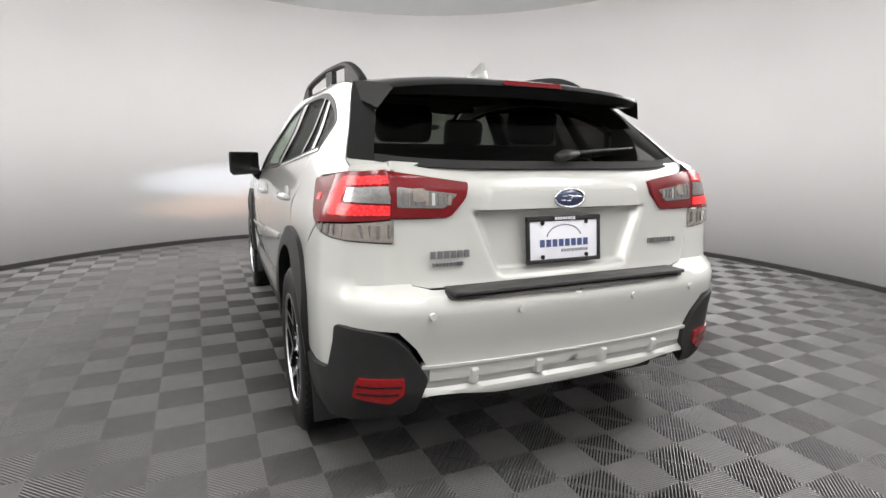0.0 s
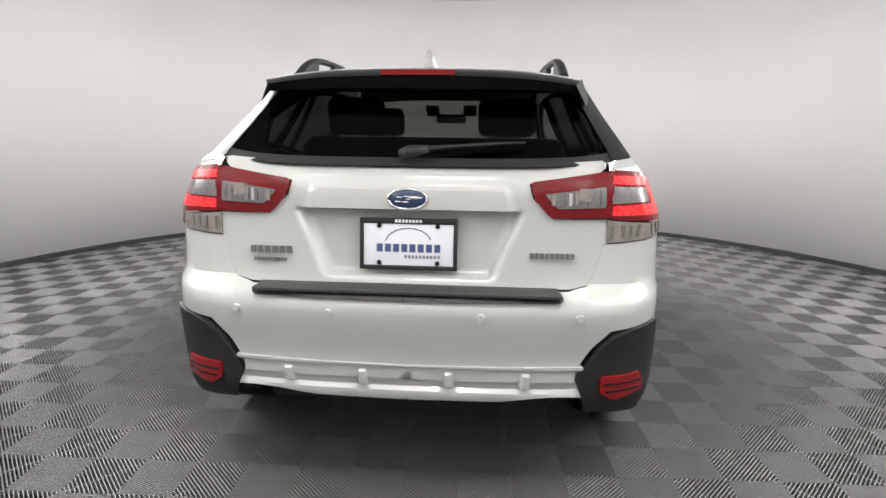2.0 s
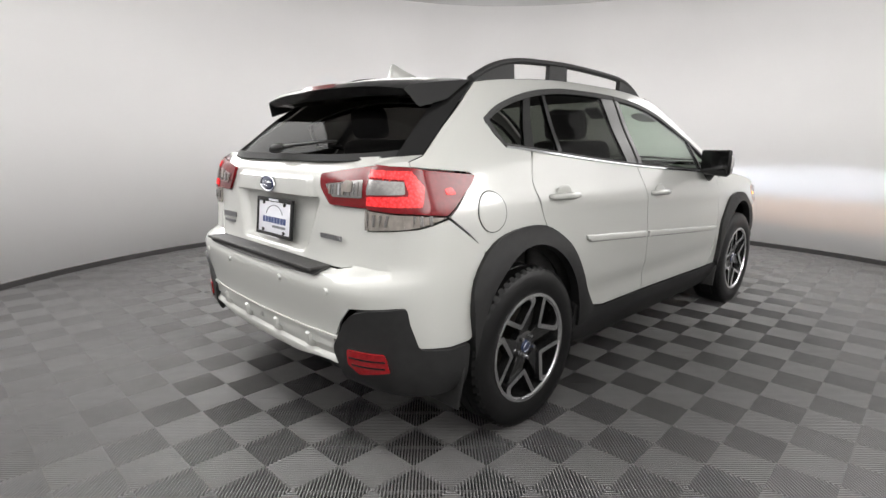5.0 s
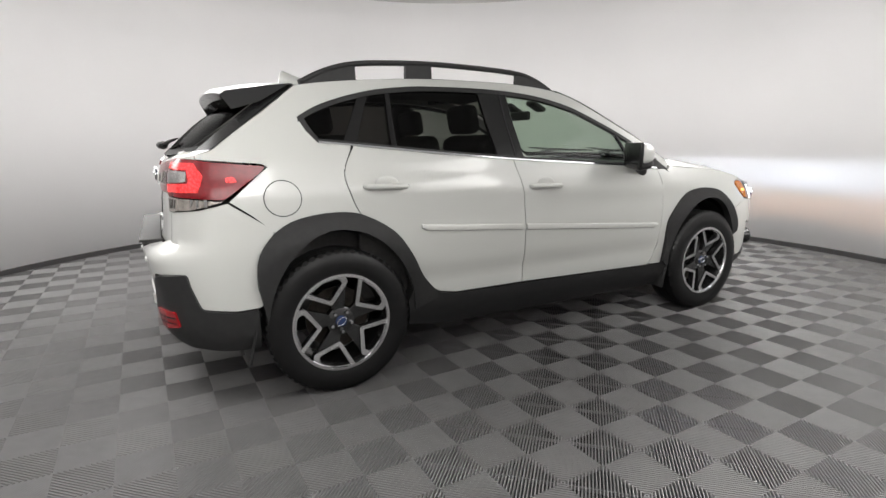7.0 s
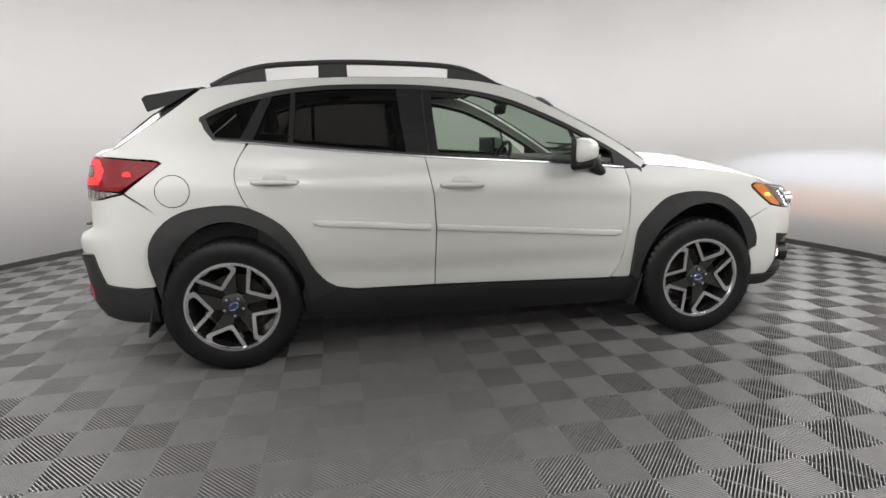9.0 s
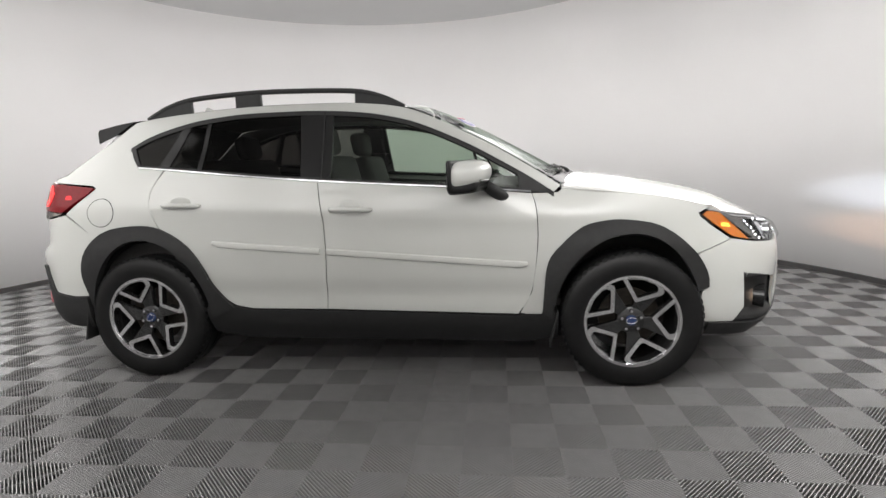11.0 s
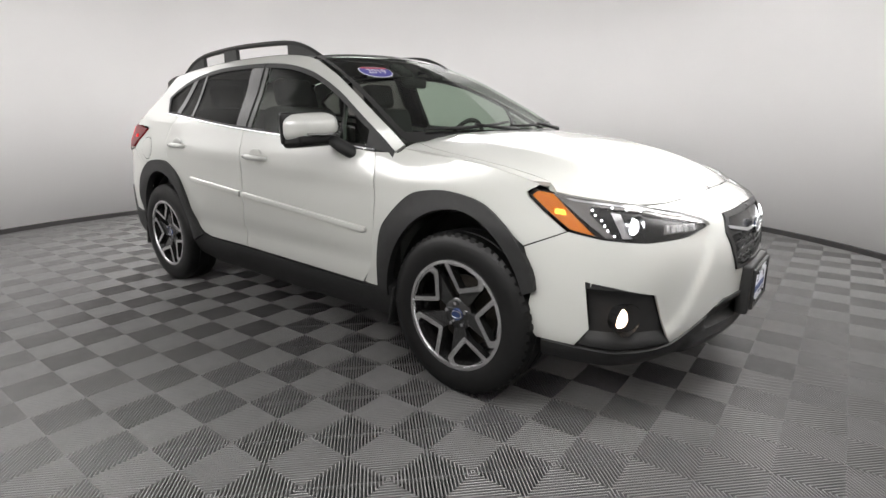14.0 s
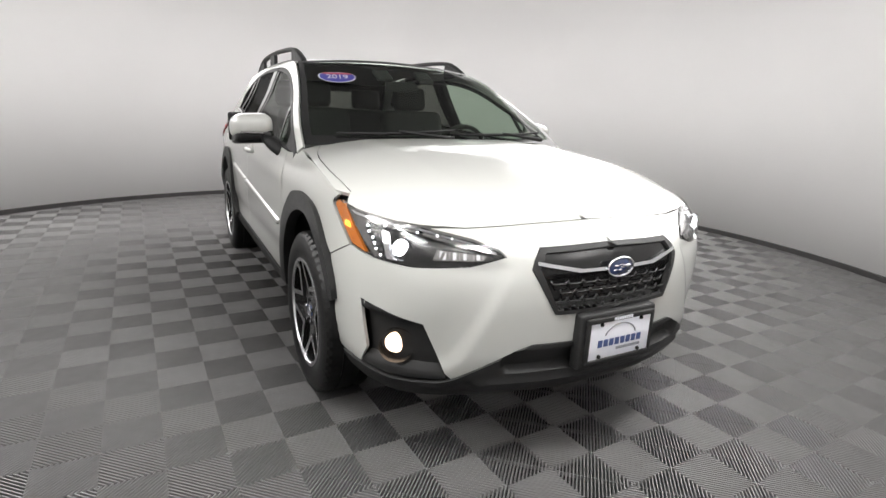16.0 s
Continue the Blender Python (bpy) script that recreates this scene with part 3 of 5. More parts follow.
# glass patches across the car
def across(name, edge, mid, material, inner=1.0, off=0.0, n=24, bulge=2.0, thick=0.0, label="", span=(-1, 1)):
    """A patch between both sides: edge and mid are lines of (x, y, z) and (x, z), from low to high."""
    v, f = [], []
    for (x, y, z), (mx, mz) in zip(edge, mid):
        for i in range(n + 1):
            t = span[0] + (span[1] - span[0]) * i / n
            w = 1 - abs(t) ** bulge
            v.append((x + (mx - x) * w, t * y * inner, z + (mz - z) * w + off))
    k = n + 1
    for r in range(len(edge) - 1):
        for i in range(n):
            q = (r * k + i, r * k + i + 1, (r + 1) * k + i + 1, (r + 1) * k + i)
            f.append(q if mid[0][0] > 0 else q[::-1])
    return make(name, v, f, material, car, label)


def lerp_line(pts, n):
    return [tuple(Vector(pts[0]).lerp(Vector(pts[-1]), i / n)) for i in range(n + 1)] if len(pts) == 2 else [fine(pts, 10)[round(i * (len(fine(pts, 10)) - 1) / n)] for i in range(n + 1)]


W_EDGE = [(x, side(x, z)[1] - 0.012, z + 0.004) for x, z in lerp_line([(0.985, 1.050), (0.70, 1.228), (0.355, 1.411), (0.15, 1.490)], 10)]
W_MID = lerp_line([(1.13, 1.056), (0.80, 1.242), (0.44, 1.434), (0.205, 1.530)], 10)
windscreen = across("windscreen", W_EDGE, W_MID, M_TINT, label="clear tinted windscreen glass")
windscreen.visible_shadow = False
# black border of the windscreen
across("windscreen_border", W_EDGE[:2], W_MID[:2], M_GLOSS, off=0.002)
across("windscreen_border", W_EDGE[9:], W_MID[9:], M_GLOSS, off=0.002)
for sp in ((-1, -0.955), (0.955, 1)):
    across("windscreen_border", W_EDGE, W_MID, M_GLOSS, off=0.002, n=3, span=sp)
across("cowl", [(0.955, 0.70, 1.035), (1.06, 0.735, 1.018)], [(1.08, 1.062), (1.20, 1.055)], M_CLAD)

R_EDGE = [(x, side(x, z)[1] - 0.004, z) for x, z in lerp_line([(-1.83, 1.172), (-1.585, 1.354), (-1.44, 1.466)], 8)]
R_MID = lerp_line([(-2.004, 1.140), (-1.80, 1.330), (-1.52, 1.490)], 8)
tailgate_glass = across("rear_window", R_EDGE, R_MID, M_PRIV, inner=0.992, label="dark tinted rear window", bulge=4.5)
for sp in ((-1, -0.90), (0.90, 1)):
    across("rear_pillar_trim", R_EDGE, R_MID, M_GLOSS, inner=1.0, off=0.004, n=8, span=sp, bulge=4.5)
across("rear_window_border", R_EDGE[:2], R_MID[:2], M_SHADE, inner=0.985, off=0.003, bulge=4.5)


# hood
hood_mid = smooth_curve([(0.9, 1.102), (1.05, 1.100), (1.2, 1.092), (1.4, 1.066), (1.6, 1.028), (1.8, 0.978), (1.95, 0.920), (2.05, 0.862), (2.12, 0.81)])
hood_rim = smooth_curve([(0.9, 1.036), (1.0, 1.030), (1.3, 1.002), (1.5, 0.974), (1.7, 0.925), (1.85, 0.882), (2.0, 0.836), (2.12, 0.78)])
hood_w = smooth_curve([(0.9, 0.68), (0.99, 0.70), (1.1, 0.745), (1.3, 0.787), (1.5, 0.800), (1.7, 0.79), (2.12, 0.78)])


hood_full = smooth_curve([(x, side(x, hood_rim(x))[1] - 0.003) for x in np.linspace(0.9, 2.12, 30)])


def hood_form(x, y):
    t = y / hood_full(x)
    crease = 0.003 * math.exp(-((y - 0.50 + 0.10 * (x - 1.0)) / 0.035) ** 2)
    return (x, y, hood_mid(x) - (hood_mid(x) - hood_rim(x)) * abs(t) ** 3.2 + crease)


_rim = on_belt([(1.74, 0.80, 0.902), (1.80, 0.775, 0.893), (1.95, 0.63, 0.856), (2.03, 0.50, 0.848), (2.06, 0.25, 0.855), (2.06, 0, 0.858)])
HOOD_RIM = [belt(p[0] + (q[0] - p[0]) * k / 6, p[1] + (q[1] - p[1]) * k / 6) for p, q in zip(_rim, _rim[1:]) for k in range(6)] + [belt(*_rim[-1])]
HOOD_FRONT = [(x - 0.0015, y) for x, y, _ in HOOD_RIM]
rim_x = smooth_curve(sorted((y, x) for x, y, _ in HOOD_RIM))
rim_dz = smooth_curve(sorted((y, z - hood_form(x, y)[2]) for x, y, z in HOOD_RIM))


def hood_nose(x, y):
    """The hood, drawn down over its last hand's breadths to meet the bumper and the lamps."""
    p = hood_form(x, y)
    q = min(abs(y), HOOD_RIM[0][1])
    t = min(1.0, max(0.0, 1 - (rim_x(q) - x) / 0.32))
    return (p[0], p[1], p[2] + rim_dz(q) * t * t)


HOOD = [(1.12, 0.0), (1.10, 0.3), (1.03, 0.58), (0.985, 0.695)] + [(x, hood_w(x)) for x in np.linspace(1.05, 1.70, 10)] + HOOD_FRONT
v, f = sheet(HOOD, hood_nose, step=0.03, gap=0, skirt=0.03, up=-1, halves=True)
va, fa = to_side(v, f, -1)
vb, fb = to_side(v, f, 1)
make("hood", va + vb, fa + [tuple(i + len(va) for i in q) for q in fb], M_WHITE, car)

F_TOP = [(x, hood_w(x) + 0.004) for x in np.linspace(0.985, 1.72, 12)] + [(x, hood_full(x) + 0.002) for x in np.linspace(1.655, 0.985, 12)]
panel("front_fender_top", F_TOP, hood_form, M_WHITE, car, gap=0, skirt=0.015, step=0.04, up=-1)

# tail: bumper, tailgate
def ramp(a, b, q):
    t = min(1, max(0, (q - a) / (b - a)))
    return t * t * (3 - 2 * t)


BUMPER_R = on_belt([(-2.165, 0, 0.757), (-2.12, 0.53, 0.757), (-2.06, 0.585, 0.772), (-2.04, 0.612, 0.84), (-2.0, 0.628, 0.905), (-1.90, 0.79, 0.925), (-1.79, 0.845, 0.950), (-1.70, 0.855, 0.886), (-1.61, 0.86, 0.82)]) \
    + [(u_of(x, 0.86), z) for x, z in tuck(ARCH_R[2::-1], HUBS[0])] + on_belt([(-1.70, 0.86, 0.478), (-1.80, 0.85, 0.475), (-1.93, 0.82, 0.50), (-1.97, 0.76, 0.655), (-2.08, 0.65, 0.64), (-2.11, 0.60, 0.58), (-2.12, 0.55, 0.50), (-2.12, 0.55, 0.46), (-2.14, 0, 0.46)])
panel("rear_bumper", BUMPER_R, belt, M_WHITE, car, "pearl white rear bumper", both=True, step=0.03)
VALANCE = on_belt([(-2.13, 0, 0.515), (-2.11, 0.570, 0.520), (-2.085, 0.625, 0.405), (-2.10, 0.52, 0.412), (-2.10, 0.44, 0.408), (-2.11, 0.30, 0.392), (-2.12, 0, 0.388)])
panel("rear_valance", VALANCE, belt, M_WHITE, car, "pale lower bumper trim with short ribs", both=True, step=0.011, off=0.006, gap=0.001, skirt=0.03,
      dent=lambda x, y, z: -0.016 * ramp(0.418, 0.432, z) * ramp(0.508, 0.494, z) * ramp(0.58, 0.56, y) + 0.021 * ramp(0.428, 0.44, z) * ramp(0.498, 0.488, z) * ramp(0.020, 0.010, min(abs(y - 0.14), abs(y - 0.39))))
CORNER = on_belt([(-1.70, 0.86, 0.478), (-1.80, 0.85, 0.472), (-1.92, 0.825, 0.50), (-1.955, 0.815, 0.60), (-1.965, 0.80, 0.660), (-2.04, 0.71, 0.648), (-2.085, 0.655, 0.628), (-2.10, 0.62, 0.585), (-2.125, 0.555, 0.475), (-2.09, 0.59, 0.350),
                  (-2.02, 0.69, 0.335), (-1.93, 0.78, 0.315), (-1.82, 0.82, 0.290), (-1.70, 0.83, 0.285)])
corners = panel("corner_trim", rounded(CORNER, 0.02), belt, M_CLAD, car, "black textured bumper corner", off=0.012, skirt=0.04, step=0.03)
REFL = on_belt([(-2.065, 0.625, 0.488), (-2.0, 0.745, 0.490), (-1.985, 0.755, 0.42), (-2.035, 0.665, 0.400), (-2.06, 0.62, 0.43)])
for c, s in zip(corners, (-1, 1)):
    panel("reflector", rounded(REFL, 0.01), belt, M_REDDIM, c, "red reflector", off=0.020, step=0.03, skirt=0.012, sides=(s,))
    panel("reflector_slat", on_belt([(-2.065, 0.63, 0.462), (-2.0, 0.74, 0.464), (-2.0, 0.74, 0.459), (-2.065, 0.63, 0.457)]), belt, M_GLOSS, c, off=0.0225, step=0.03, gap=0, skirt=0.004, sides=(s,))
    panel("reflector_slat", on_belt([(-2.06, 0.64, 0.437), (-2.0, 0.74, 0.439), (-2.0, 0.74, 0.434), (-2.06, 0.64, 0.432)]), belt, M_GLOSS, c, off=0.0225, step=0.03, gap=0, skirt=0.004, sides=(s,))
panel("bumper_pad", rounded(on_belt([(-2.165, 0, 0.7565), (-2.13, 0.47, 0.7565), (-2.12, 0.492, 0.752), (-2.12, 0.492, 0.744), (-2.12, 0.487, 0.738), (-2.16, 0, 0.735)]), 0.003), belt, M_PAD, car,
      "black rubber bumper guard strip", both=True, off=0.006, gap=0, skirt=0.006, step=0.008)
solid("bumper_pad", (0.090, 0.965, 0.012), (-2.106, 0, 0.7615), M_PAD, car, bevel=0.002)
for y in (-0.545, -0.235, 0.235, 0.545):
    u = u_of(-2.1, abs(y))
    x, yy, z = belt(u, 0.69)
    bm = bmesh.new()
    bmesh.ops.create_cone(bm, cap_ends=True, segments=20, radius1=0.014, radius2=0.011, depth=0.010)
    bmesh.ops.transform(bm, matrix=pose(x - 0.002, math.copysign(yy, y), z, 0, -90, 0), verts=bm.verts)
    part("parking_sensor", bm, M_WHITE, car)


def gate_dent(x, y, z):
    """Hollow round the number plate, with a raised garnish over it."""
    def smooth(a, b, q):
        t = min(1, max(0, (q - a) / (b - a)))
        return t * t * (3 - 2 * t)
    half = 0.255 + (z - 0.79) * 0.42
    hollow = smooth(half + 0.035, half - 0.01, abs(y)) * smooth(0.782, 0.806, z) * (1 - smooth(0.998, 1.006, z))
    garnish = smooth(0.345, 0.328, abs(y) + (z - 1.0) * 0.3) * smooth(1.000, 1.006, z) * (1 - smooth(1.072, 1.082, z))
    return -0.040 * hollow + 0.014 * garnish


GATE = on_belt([(-2.07, 0, 0.7585), (-2.06, 0.53, 0.7595), (-2.04, 0.598, 0.776), (-2.03, 0.622, 0.83), (-2.01, 0.645, 0.92), (-2.0, 0.645, 0.985), (-2.03, 0.46, 0.985), (-2.04, 0.40, 1.05), (-2.04, 0.385, 1.095), (-1.99, 0.62, 1.132), (-1.93, 0.64, 1.150), (-1.91, 0.63, 1.170), (-1.99, 0.40, 1.158), (-2.01, 0.27, 1.147), (-2.01, 0, 1.143)])
tailgate = panel("tailgate", GATE, belt, M_WHITE, car, "pearl white tailgate", both=True, step=0.010, gap=0.001, off=-0.003, dent=gate_dent)[0]
panel("tail_inner", on_belt([(-2.07, 0, 0.75), (-2.0, 0.72, 0.76), (-1.88, 0.80, 0.93), (-1.86, 0.80, 1.12), (-1.9, 0.68, 1.16), (-2.01, 0, 1.13)]), belt, M_SHADE, car, both=True, off=-0.05, gap=0, skirt=0, step=0.06)

for s in (-1, 1):
    p = [side(-1.83, 1.173), side(-1.90, 1.151), side(-1.90, 1.133), (-1.985, 0.635, 1.137), (-1.945, 0.640, 1.160), (-1.88, 0.68, 1.168)]
    make("rear_corner", [(a, s * b, c) for a, b, c in p], [(0, 1, 2, 3, 4, 5) if s < 0 else (5, 4, 3, 2, 1, 0)], M_WHITE, car, smooth=False)

# nose: bumper
BUMPER_F = on_belt([(2.06, 0, 0.858), (2.06, 0.25, 0.855), (2.03, 0.50, 0.847), (1.97, 0.605, 0.851), (2.06, 0.50, 0.823), (2.13, 0.43, 0.796), (2.157, 0.42, 0.775), (2.11, 0.53, 0.745), (2.0, 0.67, 0.735), (1.90, 0.755, 0.745), (1.80, 0.80, 0.765)]) \
    + [(u_of(1.80, 0.83), 0.765), (u_of(1.645, 0.85), 0.693)] + [(u_of(x, 0.85), z) for x, z in ((1.668, 0.62), (1.672, 0.53), (1.668, 0.47), (1.676, 0.35))] + [(u_of(1.70, 0.84), 0.338), (u_of(1.85, 0.82), 0.335)] \
    + on_belt([(1.895, 0.80, 0.41), (1.88, 0.815, 0.590), (1.97, 0.765, 0.575), (2.07, 0.66, 0.545), (2.08, 0.655, 0.52), (2.115, 0.60, 0.37), (2.125, 0.585, 0.345), (2.215, 0.39, 0.455), (2.235, 0.33, 0.475), (2.265, 0, 0.475), (2.265, 0, 0.578)]) \
    + on_belt([(2.255, 0.265, 0.578), (2.232, 0.345, 0.735), (2.225, 0.335, 0.765), (2.215, 0.30, 0.800), (2.23, 0, 0.805)])
def cheek(x, y, z):
    """The bumper draws back beside the grille, past an edge that runs out and down from the lamp's tip."""
    q = y - (0.40 + (0.76 - z) * 0.50)
    return -0.013 * ramp(-0.012, 0.03, q) * ramp(0.26, 0.06, q) * ramp(0.36, 0.44, z) * ramp(0.78, 0.73, z)


panel("front_bumper", BUMPER_F, belt, M_WHITE, car, "pearl white front bumper", both=True, step=0.018, gap=0.001, dent=cheek)
panel("nose_inner", on_belt([(2.06, 0, 0.85), (2.0, 0.5, 0.84), (1.85, 0.78, 0.78), (1.8, 0.83, 0.60), (1.8, 0.83, 0.34), (2.1, 0.6, 0.30), (2.25, 0, 0.30)]), belt, M_SHADE, car, both=True, off=-0.045, gap=0, skirt=0, step=0.05)
LIP = on_belt([(2.265, 0, 0.478), (2.235, 0.33, 0.478), (2.215, 0.39, 0.458), (2.125, 0.585, 0.348), (2.10, 0.62, 0.335), (1.98, 0.76, 0.322), (1.85, 0.82, 0.333), (1.72, 0.84, 0.338), (1.70, 0.83, 0.265), (1.95, 0.76, 0.250), (2.13, 0.53, 0.240), (2.22, 0.25, 0.235), (2.23, 0, 0.235)])
lip = panel("lower_grille", LIP, belt, M_CLAD, car, "black plastic lower front bumper and air intake", both=True, off=0.008, skirt=0.03, step=0.015,
            dent=lambda x, y, z: -0.035 * ramp(0.44, 0.40, y) * ramp(0.370, 0.382, z) * ramp(0.458, 0.448, z) + 0.012 * ramp(0.52, 0.48, y) * ramp(0.275, 0.30, z) * ramp(0.350, 0.342, z))[0]
FOGP = on_belt([(1.895, 0.80, 0.41), (1.88, 0.815, 0.590), (1.97, 0.765, 0.575), (2.07, 0.66, 0.545), (2.08, 0.655, 0.52), (2.12, 0.595, 0.345), (1.98, 0.765, 0.33), (1.85, 0.82, 0.34)])
fogs = panel("fog_lamp_bezel", rounded(FOGP, 0.012), belt, M_CLAD, car, "black plastic fog lamp surround", step=0.02, gap=0.002, skirt=0.03,
             dent=lambda x, y, z: -0.030 * min(1, max(0, (z - 0.365) / 0.02)) * min(1, max(0, (0.56 - z) / 0.02)) + 0.0)
for s, fb in zip((-1, 1), fogs):
    x, y, z = belt(u_of(2.03, 0.745), 0.452)
    d = Vector((0.88, s * 0.35, 0)).normalized()
    rot = d.to_track_quat("Z", "Y").to_matrix().to_4x4()
    bm = bmesh.new()
    bmesh.ops.create_cone(bm, cap_ends=False, segments=28, radius1=0.052, radius2=0.062, depth=0.05)
    bmesh.ops.transform(bm, matrix=Matrix.Translation(Vector((x - 0.030, s * (y - 0.01), z))) @ rot, verts=bm.verts)
    part("fog_lamp_ring", bm, M_GLOSS, fb)
    bm = bmesh.new()
    bmesh.ops.create_uvsphere(bm, u_segments=20, v_segments=10, radius=0.038)
    bmesh.ops.scale(bm, vec=(1, 1, 0.35), verts=bm.verts)
    bmesh.ops.transform(bm, matrix=Matrix.Translation(Vector((x - 0.036, s * (y - 0.01), z))) @ rot, verts=bm.verts)
    part("fog_lamp", bm, M_FOG, fb, "lit warm fog lamp", smooth=True)

# grille
GR = on_belt([(2.23, 0, 0.802), (2.215, 0.30, 0.797), (2.225, 0.335, 0.765), (2.232, 0.345, 0.735), (2.255, 0.265, 0.580), (2.265, 0, 0.580)])
grille = panel("grille", GR, belt, M_GLOSS, car, "black honeycomb grille with a chrome wing bar", both=True, off=-0.004, gap=0.001, skirt=0.02, step=0.03,
               dent=lambda x, y, z: -0.022 if 0.60 < z < 0.70 and y < 0.31 else 0)[0]
panel("grille_frame", on_belt([(2.23, 0, 0.803), (2.215, 0.30, 0.798), (2.225, 0.335, 0.766), (2.232, 0.345, 0.736), (2.255, 0.265, 0.580), (2.265, 0, 0.580), (2.265, 0, 0.592), (2.25, 0.25, 0.594), (2.232, 0.325, 0.735), (2.222, 0.29, 0.783), (2.23, 0, 0.790)]), belt, M_CLAD, grille, both=True, off=0.006, gap=0, skirt=0.02, step=0.03)
panel("wing_bar", on_belt([(2.25, 0, 0.727), (2.235, 0.16, 0.729), (2.225, 0.325, 0.758), (2.225, 0.325, 0.748), (2.235, 0.17, 0.718), (2.25, 0, 0.716)]), belt, M_CHROME, grille, "chrome wing bar", both=True, off=0.012, gap=0, skirt=0.014, step=0.02)
for row in range(4):
    zc = 0.690 - row * 0.030
    for k in range(-5, 6):
        yc = (k + 0.5 * (row % 2)) * 0.062
        if abs(yc) + 0.03 > 0.30 - row * 0.010:
            continue
        pts = []
        for dy, dz in ((-0.031, 0.006), (-0.022, -0.008), (0.022, -0.008), (0.031, 0.006)):
            yy = yc + dy
            p = belt(u_of(2.24, abs(yy)), zc + dz)
            pts.append((p[0] - 0.004, yy, zc + dz))
        tube("grille_mesh", pts, 0.0032, M_CLAD if row > 1 else M_RIMB, grille, n=5)


# ---- the car: glass, lamps, wheels and fittings ----
def window(name, poly, material, label="", off=-0.004):
    obs = panel(name, poly, side, material, car, label, gap=0.001, skirt=0, step=0.05, off=off)
    for o in obs:
        o.visible_shadow = False
    return obs


def top_between(a, b):
    return [p for p in WIN_TOP if a < p[0] < b]


low = smooth_curve(sorted([p for p in WIN_LOW if p[0] > -1.373]))
top = smooth_curve(sorted(set(WIN_TOP)))


def win_poly(a0, a1, b0, b1):
    """Side glass between x = a0 (low) / a1 (high) and b0 (low) / b1 (high), inside the black frame."""
    pts = [(a0, low(a0) + 0.012), (b0, low(b0) + 0.012)]
    return pts + [(x, top(x) - 0.020) for x in np.linspace(b1, a1, 12)]


quarter = [(-1.375, 1.212), (-1.24, 1.198), (-1.115, top(-1.115) - 0.02), (-1.236, top(-1.236) - 0.02), (-1.36, top(-1.36) - 0.018), (-1.425, 1.318), (-1.405, 1.26)]
window("quarter_window", quarter, M_PRIV, "dark tinted quarter window")
window("rear_door_window", win_poly(-1.205, -1.085, -1.005, -0.985), M_PRIV, "dark tinted fixed rear door glass")
window("rear_door_window", win_poly(-0.985, -0.965, -0.385, -0.425), M_PRIV, "dark tinted rear door glass")
window("front_door_window", win_poly(-0.235, -0.255, 0.775, 0.50), M_TINT, "pale green front door glass")


def frame_strip(name, poly, off=0.003, material=M_CLAD):
    return panel(name, poly, side, material, car, gap=0, skirt=0.02, step=0.05, off=off)


frame_strip("window_frame", [(x, z) for x, z in WIN_TOP] + [(x, z - 0.024) for x, z in WIN_TOP[::-1]], 0.001, M_CLAD)
frame_strip("window_frame", [(x, low(x) + 0.016) for x in np.linspace(-1.37, 0.93, 24)] + [(x, low(x)) for x in np.linspace(0.93, -1.37, 24)], 0.003, M_CLAD)
frame_strip("window_frame", [(x, low(x) + 0.004) for x in np.linspace(-1.37, 0.83, 24)] + [(x, low(x) - 0.003) for x in np.linspace(0.83, -1.37, 24)], 0.006, M_CHROME)
frame_strip("window_frame", [(-1.372, 1.20), (-1.355, 1.20), (-1.395, 1.262), (-1.42, 1.318), (-1.447, 1.316), (-1.418, 1.255)], 0.001, M_CLAD)
frame_strip("pillar_trim", [(-0.395, low(-0.395)), (-0.225, low(-0.225)), (-0.245, top(-0.245)), (-0.435, top(-0.435))], 0.0, M_GLOSS)
frame_strip("pillar_trim", [(-1.255, low(-1.255)), (-1.19, low(-1.19)), (-1.075, top(-1.075)), (-1.125, top(-1.125))], 0.0, M_GLOSS)
frame_strip("window_divider", [(-1.010, low(-1.01)), (-0.982, low(-0.982)), (-0.962, top(-0.962)), (-0.985, top(-0.985))], 0.001, M_GLOSS)
frame_strip("mirror_corner", [(0.775, low(0.775)), (0.945, 1.008), (0.80, 1.100), (0.765, 1.105)], 0.003, M_CLAD)
frame_strip("door_seam", [(-0.282, low(-0.28)), (-0.274, low(-0.28)), (-0.288, top(-0.29)), (-0.296, top(-0.29))], 0.0035, M_SHADE)
frame_strip("window_divider", [(0.60, low(0.60)), (0.615, low(0.615)), (0.535, top(0.535)), (0.52, top(0.52))], 0.0, M_GLOSS)

# fittings on the sides
for doors, hx, hz in ((front_doors, -0.11, 0.950), (rear_doors, -1.075, 0.990)):
    for s, door in zip((-1, 1), doors):
        y = side(hx, hz)[1]
        tube("door_handle", [(hx - 0.115, s * (y - 0.002), hz), (hx - 0.095, s * (y + 0.016), hz + 0.001), (hx - 0.04, s * (y + 0.030), hz + 0.002), (hx + 0.04, s * (y + 0.030), hz), (hx + 0.095, s * (y + 0.016), hz - 0.003), (hx + 0.115, s * (y - 0.002), hz - 0.004)],
             [0.010, 0.014, 0.015, 0.015, 0.014, 0.010], M_WHITE, door, n=10)
        bm = bmesh.new()
        bmesh.ops.create_uvsphere(bm, u_segments=20, v_segments=12, radius=1)
        bmesh.ops.scale(bm, vec=(0.062, 0.006, 0.040), verts=bm.verts)
        bmesh.ops.translate(bm, vec=(hx, s * (y + 0.001), hz + 0.010), verts=bm.verts)
        part("handle_cup", bm, M_WHITE, door, smooth=True)


def moulding(x):
    return 0.776 + (x + 0.886) * (0.650 - 0.776) / 1.69


